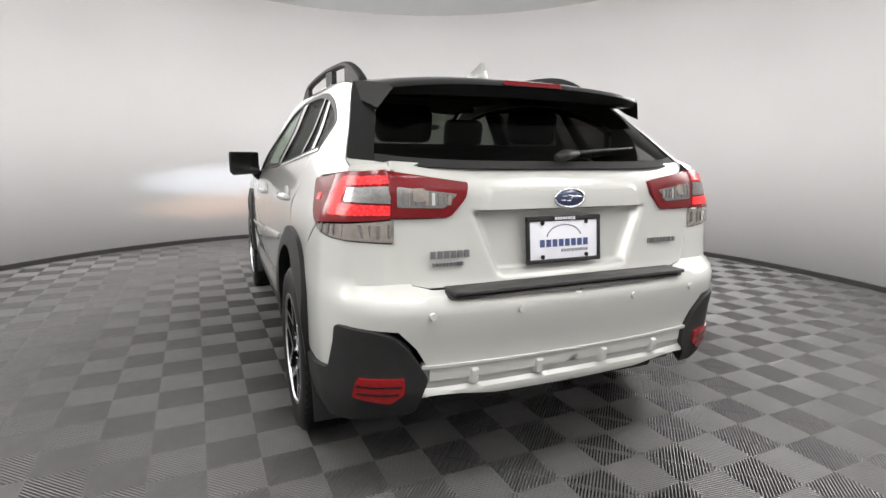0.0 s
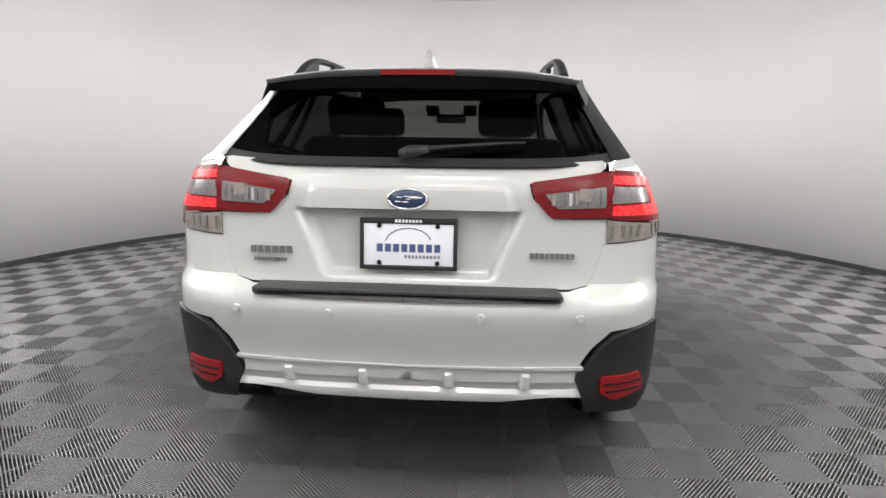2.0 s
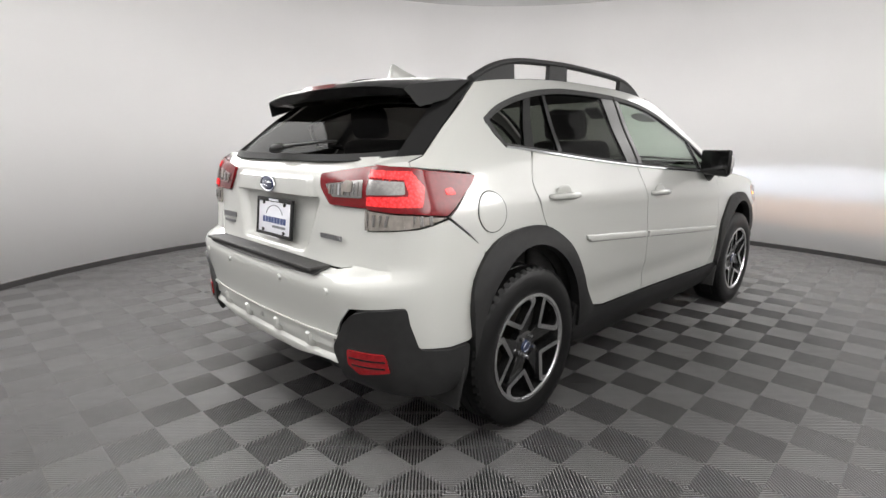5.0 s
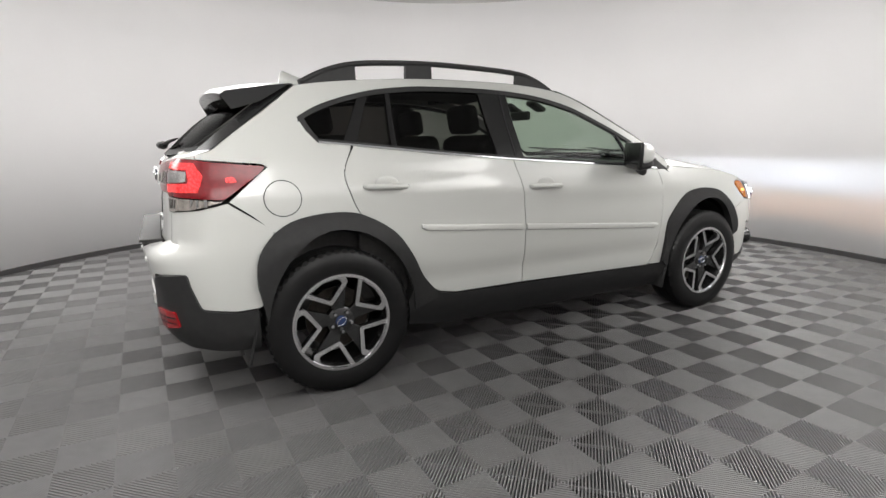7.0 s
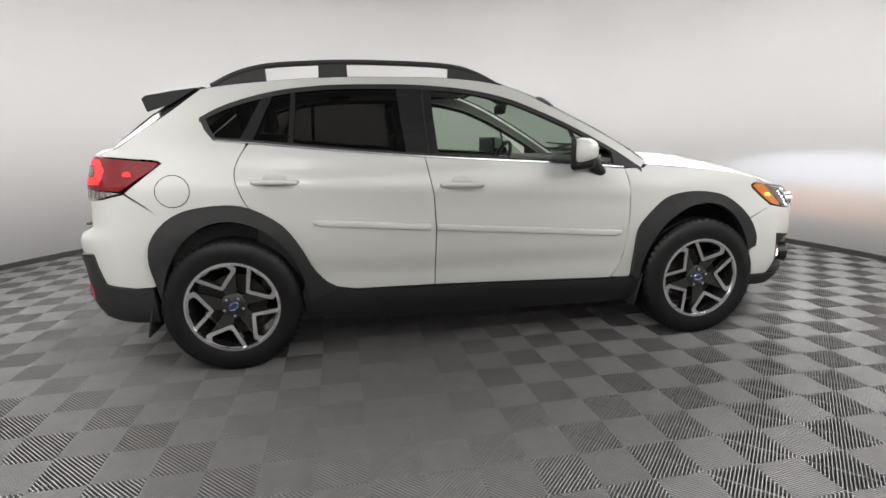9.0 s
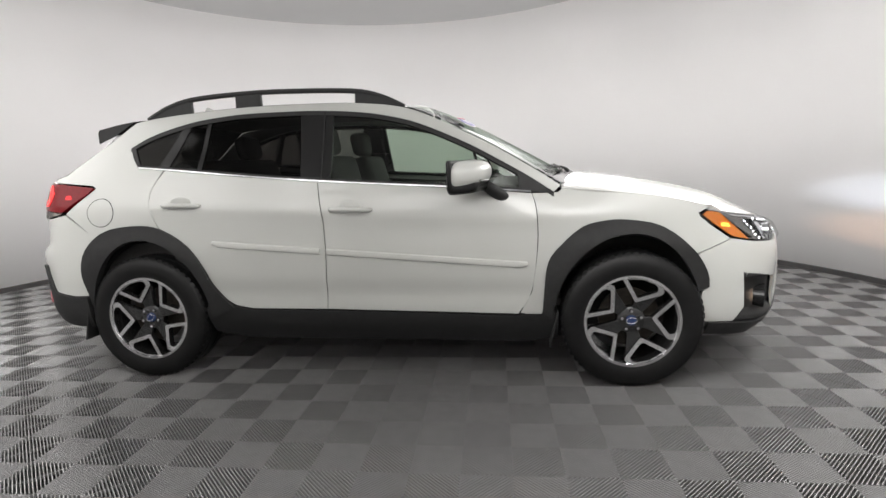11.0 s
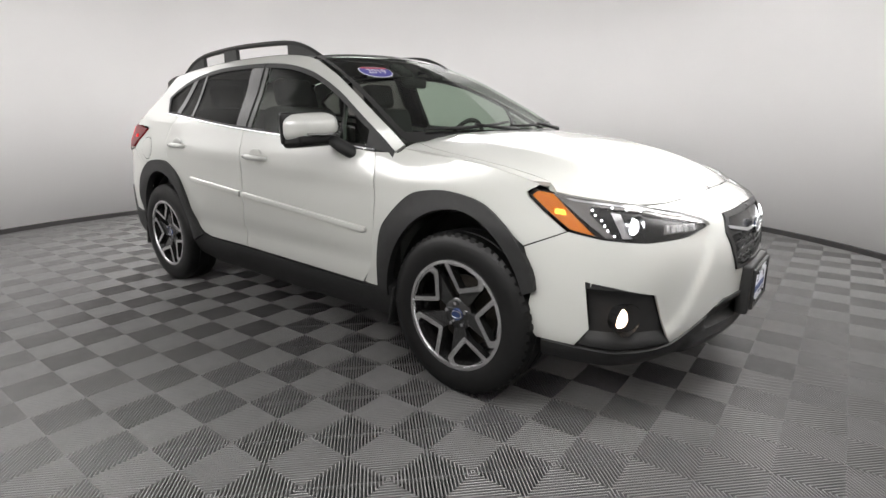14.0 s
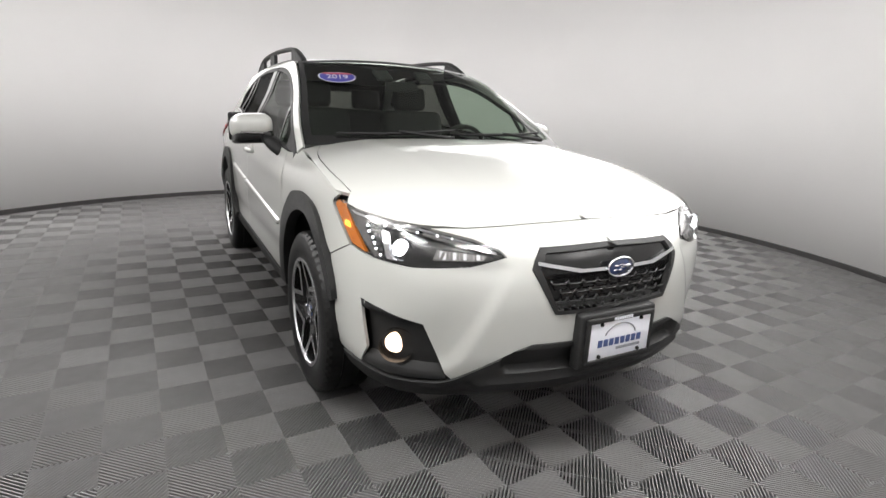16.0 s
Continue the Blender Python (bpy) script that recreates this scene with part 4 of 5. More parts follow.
for doors, x0, x1 in ((rear_doors, -0.900, -0.285), (front_doors, -0.250, 0.81)):
    for s, door in zip((-1, 1), doors):
        v, f = [], []
        for i in range(41):
            x = x0 + (x1 - x0) * i / 40
            zc = moulding(x)
            end = min(1, (x - x0) / 0.03) if x1 < 0 else min(1, (x1 - x) / 0.03)
            hi, lo = 0.016, -0.020 * (0.3 + 0.7 * end)
            for dz, o in ((hi, 0.0), (hi - 0.004, 0.010), (0.0, 0.014), (lo + 0.006, 0.011), (lo, -0.002)):
                p = door_form(x, zc + dz)
                v.append((x, s * (p[1] + o), zc + dz))
        f = [(5 * i + k, 5 * i + k + 1, 5 * i + k + 6, 5 * i + k + 5) for i in range(40) for k in range(4)] + [(0, 1, 2, 3, 4), (200, 201, 202, 203, 204)]
        make("door_moulding", v, f, M_WHITE, door, "body-coloured rubbing strip")
# fuel flap
for s in (-1,):
    cir = [(-1.567 + 0.083 * math.cos(a), 0.958 + 0.080 * math.sin(a)) for a in np.linspace(0, 2 * math.pi, 33)[:-1]]
    panel("fuel_flap_seam", cir, side, M_SHADE, car, off=0.0012, gap=0, skirt=0, step=0.04, sides=(s,))
    panel("fuel_flap", cir, side, M_WHITE, car, off=0.0024, gap=0.0042, skirt=0.0015, step=0.04, sides=(s,))
# mirrors
for s in (-1, 1):
    mir = tube("mirror_arm", [(0.715, s * 0.80, 0.985), (0.68, s * 0.825, 1.000), (0.635, s * 0.86, 1.035), (0.60, s * 0.885, 1.065)], [0.030, 0.040, 0.040, 0.034], M_CLAD, car, "black mirror foot on the door", n=12, flat=0.8)
    bm = box_bm(0.15, 0.222, 0.146, 0.056, 5)
    for w in bm.verts:
        k = (w.co.x + 0.075) / 0.15
        w.co.z = w.co.z * (1 - 0.32 * k) + 0.006 * k
        w.co.y *= 1 - 0.20 * k
        w.co.x -= 0.045 * (w.co.y * s / 0.11)
        w.co.z -= 0.018 * max(0, w.co.y * s / 0.11)
    bmesh.ops.translate(bm, vec=(0.540, s * 0.945, 1.123), verts=bm.verts)
    shell = part("mirror_housing", bm, M_WHITE, mir, "pearl white mirror cap")
    bm = box_bm(0.14, 0.208, 0.07, 0.028, 4)
    for w in bm.verts:
        k = (w.co.x + 0.07) / 0.14
        w.co.y *= 1 - 0.16 * k
        w.co.x -= 0.045 * (w.co.y * s / 0.1)
        w.co.z += 0.012 * k
        w.co.z -= 0.012 * max(0, w.co.y * s / 0.1)
    bmesh.ops.translate(bm, vec=(0.534, s * 0.940, 1.062), verts=bm.verts)
    part("mirror_base", bm, M_GLOSS, mir)
    solid("mirror_bezel", (0.026, 0.216, 0.148), (0.474, s * 0.948, 1.112), M_GLOSS, mir, rot=(0, 0, s * 22), bevel=0.012, seg=3)
    solid("mirror_glass", (0.006, 0.178, 0.112), (0.4615, s * 0.953, 1.112), M_CHROME, mir, rot=(0, 0, s * 22), bevel=0.002)
    solid("turn_lamp", (0.022, 0.12, 0.010), (0.612, s * 0.955, 1.088), M_CLEAR, mir, rot=(0, 0, s * 24), bevel=0.004)

# roof rails
for s in (-1, 1):
    def rail_at(x, dz):
        return (x, s * (0.565 if x < -0.2 else 0.565 - 0.02 * (x + 0.2)), dz)
    line = fine([(-1.40, 1.482), (-1.27, 1.545), (-1.11, 1.585), (-0.85, 1.602), (-0.58, 1.606), (-0.16, 1.590), (0.01, 1.555), (0.145, 1.492)], 4)
    rail = tube("roof_rail", [rail_at(x, z) for x, z in line], 0.019, M_CLAD, car, "matt black roof rail", n=10, flat=0.75)
    for x0, x1, zt in ((-1.40, -1.12, 1.57), (-0.84, -0.69, 1.59), (-0.13, 0.12, 1.56)):
        zs = [z for x, z in line]
        xs = [x for x, z in line]
        pts = [(x, float(np.interp(x, xs, zs)) - 0.004) for x in np.linspace(x0, x1, 8)]
        poly = pts + [(x1 + 0.004, 1.488), (x0 - 0.004, 1.478)]
        bm = plate_of(poly, 0.024)
        bmesh.ops.translate(bm, vec=(0, s * 0.565 + 0.012, 0), verts=bm.verts)
        part("rail_foot", bm, M_CLAD, rail)
# antenna fin
bm = plate_of([(-1.37, 1.60), (-1.355, 1.603), (-1.30, 1.575), (-1.20, 1.545), (-1.14, 1.528), (-1.36, 1.50), (-1.385, 1.52)], 0.05)
for w in bm.verts:
    w.co.y = (w.co.y + 0.025) * (1.0 if w.co.z < 1.55 else 0.25)
bmesh.ops.bevel(bm, geom=bm.edges[:], offset=0.004, segments=2, affect="EDGES")
part("antenna_fin", bm, M_WHITE, car, "white shark-fin antenna", smooth=True)

# spoiler
SP_EDGE = [(-1.455, 0.615, 1.470), (-1.58, 0.602, 1.456), (-1.735, 0.565, 1.434), (-1.758, 0.552, 1.418), (-1.73, 0.552, 1.396), (-1.62, 0.56, 1.402)]
SP_MID = [(-1.50, 1.502), (-1.64, 1.490), (-1.775, 1.462), (-1.795, 1.445), (-1.765, 1.405), (-1.66, 1.400)]
spoiler = across("spoiler", SP_EDGE, SP_MID, M_GLOSS, n=30, bulge=3, label="gloss black roof spoiler over the rear window")
for s in (-1, 1):
    make("spoiler_side", [(-1.455, s * 0.615, 1.472), (-1.58, s * 0.604, 1.457), (-1.735, s * 0.567, 1.435), (-1.758, s * 0.554, 1.418), (-1.72, s * 0.60, 1.350), (-1.60, s * 0.628, 1.385)], [(0, 1, 2, 3, 4, 5)], M_SHADE, spoiler)
v, f = [], []
for i in range(13):
    y = -0.13 + 0.26 * i / 12
    w = 1 - (abs(y) / 0.54) ** 3
    v += [(-1.700 - 0.075 * w + (0.0), y, 1.430 + 0.034 * w + 0.003), (-1.728 - 0.070 * w, y, 1.412 + 0.033 * w + 0.002)]
f = [(2 * i, 2 * i + 1, 2 * i + 3, 2 * i + 2) for i in range(12)]
make("brake_lamp", [(a - 0.004, b, c) for a, b, c in v], f, M_RED, spoiler, "dull red high brake lamp")
# rear wiper
tube("rear_wiper", [(-2.00, -0.02, 1.195), (-1.985, -0.12, 1.205), (-1.965, -0.26, 1.215), (-1.945, -0.37, 1.222)], [0.022, 0.014, 0.012, 0.006], M_CLAD, car, "black rear wiper", flat=0.5)
tube("rear_wiper", [(-2.005, 0.03, 1.180), (-2.01, 0.0, 1.190), (-2.0, -0.06, 1.198)], [0.02, 0.03, 0.018], M_CLAD, car, flat=0.7)
# front wipers
def on_glass(y, k, lift=0.014):
    """A place on the windscreen: y across, k rows up from its foot, a little proud of it."""
    i, t = int(k), k - int(k)
    (xa, ya, za), (xb, yb, zb) = W_EDGE[i], W_EDGE[i + 1]
    (ma, na), (mb, nb) = W_MID[i], W_MID[i + 1]
    w = 1 - (abs(y) / (ya + (yb - ya) * t)) ** 2
    x0, z0, x1, z1 = xa + (xb - xa) * t, za + (zb - za) * t, ma + (mb - ma) * t, na + (nb - na) * t
    return (x0 + (x1 - x0) * w + lift * 0.5, y, z0 + (z1 - z0) * w + lift * 0.9)


for ys, ks in (((0.66, 0.45, 0.2, -0.02), (1.5, 1.25, 1.15, 1.15)), ((0.02, -0.2, -0.42, -0.62), (1.5, 1.2, 1.05, 1.05))):
    wiper = tube("front_wiper", [on_glass(y, k) for y, k in zip(ys, ks)], [0.006, 0.009, 0.009, 0.005], M_CLAD, car, "black front wiper", n=6)
    tube("wiper_arm", [on_glass(ys[0] - 0.05, 0.6, 0.02), on_glass(ys[1], 0.9, 0.024), on_glass((ys[1] + ys[2]) / 2, 1.2, 0.022)], [0.014, 0.009, 0.007], M_CLAD, wiper, n=6)

# tail lamps
LAMP_IN = on_belt([(-2.055, 0.385, 1.098), (-2.05, 0.392, 1.050), (-2.03, 0.455, 0.988), (-2.00, 0.642, 0.988), (-1.985, 0.642, 1.134)])
LAMP_OUT = on_belt([(-1.99, 0.640, 0.986), (-1.975, 0.640, 1.136), (-1.90, 0.755, 1.128), (-1.845, 0.80, 1.118), (-1.625, 0.815, 1.096), (-1.66, 0.825, 1.062), (-1.80, 0.825, 0.962), (-1.92, 0.77, 0.975)])
LAMP_LOW = on_belt([(-1.99, 0.632, 0.984), (-1.92, 0.77, 0.971), (-1.80, 0.83, 0.957), (-1.91, 0.78, 0.925), (-1.99, 0.632, 0.908)])
for s in (-1, 1):
    lamp = panel("tail_lamp", rounded(LAMP_OUT, 0.012), belt, M_RED, car, "lit red tail lamp with a clear reversing lens", off=0.010, gap=0.001, skirt=0.03, step=0.02, sides=(s,))[0]
    panel("lamp_inner_piece", rounded(LAMP_IN, 0.014), belt, M_RED, lamp, off=0.010, gap=0.001, skirt=0.03, step=0.02, sides=(s,))
    panel("side_lens", LAMP_LOW, belt, M_SMOKE, lamp, "smoked clear lower lens", off=0.006, gap=0.001, skirt=0.03, step=0.02, sides=(s,))
    panel("clear_lens", rounded(on_belt([(-2.04, 0.430, 1.062), (-2.03, 0.47, 1.018), (-2.0, 0.625, 1.022), (-1.99, 0.625, 1.084)]), 0.008), belt, M_CLEAR, lamp, "clear ribbed reversing lens", off=0.013, gap=0, skirt=0.006, step=0.02, sides=(s,))
    panel("clear_lens", rounded(on_belt([(-1.98, 0.650, 1.034), (-1.975, 0.650, 1.086), (-1.92, 0.735, 1.080), (-1.915, 0.742, 1.037)]), 0.008), belt, M_CLEAR, lamp, "clear inner lens", off=0.013, gap=0, skirt=0.006, step=0.02, sides=(s,))
    panel("light_strip", on_belt([(-1.98, 0.650, 1.094), (-1.975, 0.652, 1.116), (-1.90, 0.765, 1.114), (-1.87, 0.785, 1.06), (-1.88, 0.78, 0.995), (-1.97, 0.655, 0.998), (-1.975, 0.652, 1.028), (-1.912, 0.748, 1.030), (-1.91, 0.75, 1.05), (-1.918, 0.742, 1.086)]), belt, M_REDLIT, lamp, "glowing red light strip", off=0.0125, gap=0, skirt=0.004, step=0.02, sides=(s,))
    for k in range(9):
        t = (k + 0.5) / 9
        xa, ya = -2.034 + 0.040 * t, 0.445 + 0.165 * t
        panel("lens_rib", on_belt([(xa, ya, 1.028), (xa + 0.001, ya + 0.004, 1.028), (xa + 0.001, ya + 0.004, 1.059 + 0.016 * t), (xa, ya, 1.059 + 0.016 * t)]), belt, M_CHROME if k % 2 else M_SMOKE, lamp, off=0.0155, gap=0, skirt=0.003, step=0.03, sides=(s,))
    panel("bulb_cell", rounded(on_belt([(-2.01, 0.535, 1.040), (-2.0, 0.575, 1.040), (-2.0, 0.575, 1.078), (-2.01, 0.535, 1.078)]), 0.012), belt, M_SMOKE, lamp, "faceted bulb cell", off=0.017, gap=0, skirt=0.004, step=0.02, sides=(s,))
    for k in range(8):
        t = (k + 0.5) / 8
        panel("lens_rib", on_belt([(-1.985 + 0.13 * t, 0.645 + 0.15 * t, 0.925 + 0.012 * t), (-1.982 + 0.13 * t, 0.650 + 0.15 * t, 0.925 + 0.012 * t), (-1.982 + 0.13 * t, 0.650 + 0.15 * t, 0.968), (-1.985 + 0.13 * t, 0.645 + 0.15 * t, 0.968)]), belt, M_CLEAR, lamp, off=0.009, gap=0, skirt=0.003, step=0.03, sides=(s,))
    panel("lamp_bulb", rounded(on_belt([(-1.79, 0.825, 1.030), (-1.75, 0.83, 1.030), (-1.755, 0.83, 1.055), (-1.79, 0.825, 1.052)]), 0.008), belt, M_REDLIT, lamp, off=0.0125, gap=0, skirt=0.003, step=0.02, sides=(s,))

# headlamps
HEAD = on_belt([(1.648, 0.825, 0.886), (1.68, 0.82, 0.909), (1.80, 0.775, 0.893), (1.95, 0.63, 0.858), (2.06, 0.50, 0.823), (2.13, 0.43, 0.795), (2.157, 0.42, 0.775), (2.10, 0.54, 0.745), (2.0, 0.67, 0.735), (1.90, 0.75, 0.742), (1.80, 0.80, 0.770), (1.71, 0.82, 0.835)])
for s in (-1, 1):
    hl = panel("headlamp", rounded(HEAD, 0.012), belt, M_GLOSS, car, "lit headlamp with an amber side marker", off=-0.012, gap=0.001, skirt=0.03, step=0.02, sides=(s,))[0]
    panel("side_marker", on_belt([(1.652, 0.825, 0.885), (1.68, 0.82, 0.904), (1.73, 0.81, 0.897), (1.885, 0.765, 0.757), (1.80, 0.80, 0.774), (1.72, 0.82, 0.830)]), belt, M_AMBER, hl, "amber side marker", off=0.0, gap=0.002, skirt=0.012, step=0.02, sides=(s,))
    panel("marker_bulb", rounded(on_belt([(1.745, 0.81, 0.845), (1.775, 0.80, 0.842), (1.785, 0.80, 0.822), (1.752, 0.81, 0.826)]), 0.006), belt, M_AMBLIT, hl, off=0.0025, gap=0, skirt=0.003, step=0.02, sides=(s,))
    panel("lamp_bezel", on_belt([(1.74, 0.81, 0.896), (1.80, 0.775, 0.888), (1.95, 0.63, 0.853), (1.94, 0.645, 0.838), (1.84, 0.75, 0.858), (1.845, 0.755, 0.83), (1.93, 0.735, 0.750), (1.905, 0.75, 0.752)]), belt, M_CLEAR, hl, "bright silver lamp bezel", off=-0.002, gap=0, skirt=0.01, step=0.02, sides=(s,))
    panel("light_pipe", on_belt([(1.96, 0.62, 0.845), (2.06, 0.50, 0.815), (2.12, 0.44, 0.790), (2.12, 0.44, 0.783), (2.05, 0.51, 0.803), (1.96, 0.63, 0.833)]), belt, M_CLEAR, hl, off=-0.003, gap=0, skirt=0.01, step=0.02, sides=(s,))
    panel("ribbed_reflector", rounded(on_belt([(2.02, 0.60, 0.795), (2.11, 0.47, 0.780), (2.115, 0.48, 0.764), (2.03, 0.61, 0.762)]), 0.006), belt, M_CLEAR, hl, "ribbed chrome reflector", off=-0.004, gap=0, skirt=0.01, step=0.02, sides=(s,))
    for k in range(10):
        t = (k + 0.5) / 10
        xa, ya = 2.028 + 0.080 * t, 0.602 - 0.125 * t
        panel("reflector_rib", on_belt([(xa, ya, 0.766), (xa + 0.003, ya - 0.0045, 0.766), (xa + 0.003, ya - 0.0045, 0.792 - 0.012 * t), (xa, ya, 0.792 - 0.012 * t)]), belt, M_CHROME, hl, off=0.0, gap=0, skirt=0.004, step=0.03, sides=(s,))
    panel("light_blade", on_belt([(1.775, 0.79, 0.884), (1.80, 0.775, 0.882), (1.95, 0.63, 0.848), (2.06, 0.50, 0.813), (2.06, 0.50, 0.809), (1.95, 0.635, 0.842), (1.80, 0.78, 0.875)]), belt, M_CHROME, hl, "bright upper light blade", off=0.001, gap=0, skirt=0.006, step=0.02, sides=(s,))
    panel("bezel_column", on_belt([(1.905, 0.735, 0.838), (1.93, 0.715, 0.832), (1.965, 0.705, 0.752), (1.945, 0.72, 0.752)]), belt, M_CHROME, hl, "bright silver bezel column", off=0.0, gap=0, skirt=0.01, step=0.02, sides=(s,))
    for k in range(6):
        t = k / 5
        p = belt(u_of(1.86 + 0.075 * t, 0.757 - 0.012 * t), 0.845 - 0.085 * t)
        bm = bmesh.new()
        bmesh.ops.create_icosphere(bm, subdivisions=1, radius=0.0042)
        bmesh.ops.translate(bm, vec=(p[0], s * p[1], p[2]), verts=bm.verts)
        part("running_light", bm, M_LED, hl, "white light diode")
    for k in range(5):
        t = k / 4
        p = belt(u_of(1.90 + 0.12 * t, 0.70 - 0.16 * t), 0.853 - 0.030 * t)
        bm = bmesh.new()
        bmesh.ops.create_icosphere(bm, subdivisions=1, radius=0.0036)
        bmesh.ops.translate(bm, vec=(p[0], s * p[1], p[2]), verts=bm.verts)
        part("running_light", bm, M_LED, hl, "white light diode")
    p = belt(u_of(1.985, 0.69), 0.790)
    bm = bmesh.new()
    bmesh.ops.create_uvsphere(bm, u_segments=20, v_segments=12, radius=0.028)
    bmesh.ops.scale(bm, vec=(0.6, 1, 1), verts=bm.verts)
    bmesh.ops.translate(bm, vec=(p[0] - 0.012, s * p[1], p[2]), verts=bm.verts)
    part("projector", bm, M_LED, hl, "lit white projector lamp", smooth=True)
    d = Vector((0.9, s * 0.3, 0)).normalized()
    bm = bmesh.new()
    bmesh.ops.create_cone(bm, cap_ends=False, segments=28, radius1=0.032, radius2=0.040, depth=0.03)
    bmesh.ops.transform(bm, matrix=Matrix.Translation(Vector((p[0] - 0.012, s * p[1], p[2]))) @ d.to_track_quat("Z", "Y").to_matrix().to_4x4(), verts=bm.verts)
    part("projector_ring", bm, M_CHROME, hl, smooth=True)
    lens = panel("lens_cover", rounded(HEAD, 0.012), belt, M_LENS, hl, "clear lamp cover", off=0.010, gap=0.002, skirt=0.0, step=0.02, sides=(s,))[0]
    lens.visible_shadow = False


# emblems and plates
def oval(name, where, ry, rz, nx, parent):
    bm = bmesh.new()
    bmesh.ops.create_uvsphere(bm, u_segments=28, v_segments=10, radius=1)
    bmesh.ops.scale(bm, vec=(0.010, ry, rz), verts=bm.verts)
    bmesh.ops.translate(bm, vec=where, verts=bm.verts)
    em = part("emblem", bm, M_BLUE, parent, "blue oval emblem with a chrome rim", smooth=True)
    n = 32
    tube("emblem_rim", [(where[0] + nx * 0.004, where[1] + ry * math.cos(2 * math.pi * i / n), where[2] + rz * math.sin(2 * math.pi * i / n)) for i in range(n + 1)], 0.0045, M_CHROME, em, n=6)
    for dy, dz, r in ((-0.4, 0.18, 0.011), (0.02, 0.30, 0.005), (0.42, 0.22, 0.005), (0.10, -0.25, 0.005), (0.48, -0.22, 0.005), (-0.05, 0.02, 0.004)):
        yy = where[1] - nx * dy * ry
        tube("emblem_mark", [(where[0] + nx * 0.010, yy - 2.2 * r, where[2] + dz * rz), (where[0] + nx * 0.011, yy, where[2] + dz * rz), (where[0] + nx * 0.010, yy + 2.2 * r, where[2] + dz * rz)], [0.001, r * 0.6, 0.001], M_CHROME, em, n=6)
    return em


oval("emblem", (-2.053, 0, 1.043), 0.062, 0.032, -1, tailgate)
oval("emblem", (2.262, 0, 0.727), 0.060, 0.034, 1, grille)


def bars(parent, x, nx, rows, material, depth=0.003):
    """Rows of plain bars: (middle y to the reader's right, z, width, height, count)."""
    for yc, z, w, h, n in rows:
        step = w / n
        for i in range(n):
            y = (yc - w / 2 + (i + 0.5) * step) * nx
            solid("mark", (depth, step * 0.72, h), (x, y, z), material, parent, bevel=0)


def number_plate(x, z, nx, tilt, holder):
    root = new("number_plate")
    root.parent = car
    tagged(root, "white dealer plate with blue bars in a black frame")
    root.matrix_basis = pose(x, 0, z, 0, tilt, 0)
    solid("plate", (0.004, 0.300, 0.150), (0, 0, 0), M_PLATE, root, bevel=0.001)
    for y, zz, w, h in ((0, 0.076, 0.320, 0.018), (0, -0.076, 0.320, 0.014), (-0.153, 0, 0.013, 0.16), (0.153, 0, 0.013, 0.16)):
        solid("plate_frame", (0.014, w, h), (nx * 0.001, y, zz), M_CLAD, root, bevel=0.003)
    for y in (-0.095, 0.095):
        for zz in (-0.060, 0.060):
            bm = bmesh.new()
            bmesh.ops.create_cone(bm, cap_ends=True, segments=14, radius1=0.008, radius2=0.006, depth=0.006)
            bmesh.ops.transform(bm, matrix=pose(nx * 0.005, y, zz, 0, 90, 0), verts=bm.verts)
            part("bolt", bm, M_GLOSS, root)
    bars(root, nx * 0.003, nx, [(0.0, -0.012, 0.215, 0.026, 8)], M_INK, 0.002)
    bars(root, nx * 0.003, nx, [(0.045, -0.040, 0.12, 0.010, 10)], M_GREYINK, 0.002)
    bars(root, nx * 0.009, nx, [(0.0, 0.076, 0.09, 0.010, 8)], M_PLATE, 0.002)
    tube("arc_mark", [(nx * 0.003, 0.075 * math.cos(a), 0.005 + 0.048 * math.sin(a)) for a in np.linspace(0.15, 2.9, 12)], 0.0022, M_GREYINK, root, n=5)
    if holder:
        solid("plate_holder", (0.05, 0.36, 0.205), (-nx * 0.03, 0, -0.002), M_CLAD, root, bevel=0.012, seg=3)
    return root


number_plate(-2.034, 0.893, -1, 6, False)
number_plate(2.300, 0.478, 1, 0, True)
bars(tailgate, -2.043, -1, [(-0.455, 0.868, 0.145, 0.024, 6)], M_BADGE, 0.006)
bars(tailgate, -2.043, -1, [(-0.460, 0.835, 0.115, 0.012, 9)], M_BADGE, 0.006)
bars(tailgate, -2.043, -1, [(0.462, 0.868, 0.145, 0.018, 9)], M_BADGE, 0.006)

# year sticker on the windscreen
st = new("year_sticker")
tagged(st, "red and blue shield sticker with the year 2019 inside the windscreen", "sticker")
ax = Vector((0.16, 1.0, 0.03)).normalized()      # along the glass, to the reader's right
ay = Vector((-0.84, 0.10, 0.52)).normalized()
az = ax.cross(ay).normalized()
ay = az.cross(ax)
st.matrix_basis = car.matrix_basis @ Matrix.Translation((0.475, -0.460, 1.396)) @ Matrix((ax, ay, az)).transposed().to_4x4()


def flat_shape(name, pts, z, material, parent):
    bm = bmesh.new()
    lo = [bm.verts.new((*p, z)) for p in pts]
    hi = [bm.verts.new((*p, z + 0.001)) for p in pts]
    bm.faces.new(hi)
    bm.faces.new(lo[::-1])
    for i in range(len(pts)):
        j = (i + 1) % len(pts)
        bm.faces.new((lo[i], lo[j], hi[j], hi[i]))
    return part(name, bm, material, parent)


def egg(a, b0, b1, n=32):
    return [(a * math.cos(t), (b1 if math.sin(t) > 0 else b0) * math.copysign(abs(math.sin(t)) ** (0.6 if math.sin(t) > 0 else 1), math.sin(t))) for t in np.linspace(0, 2 * math.pi, n + 1)[:-1]]


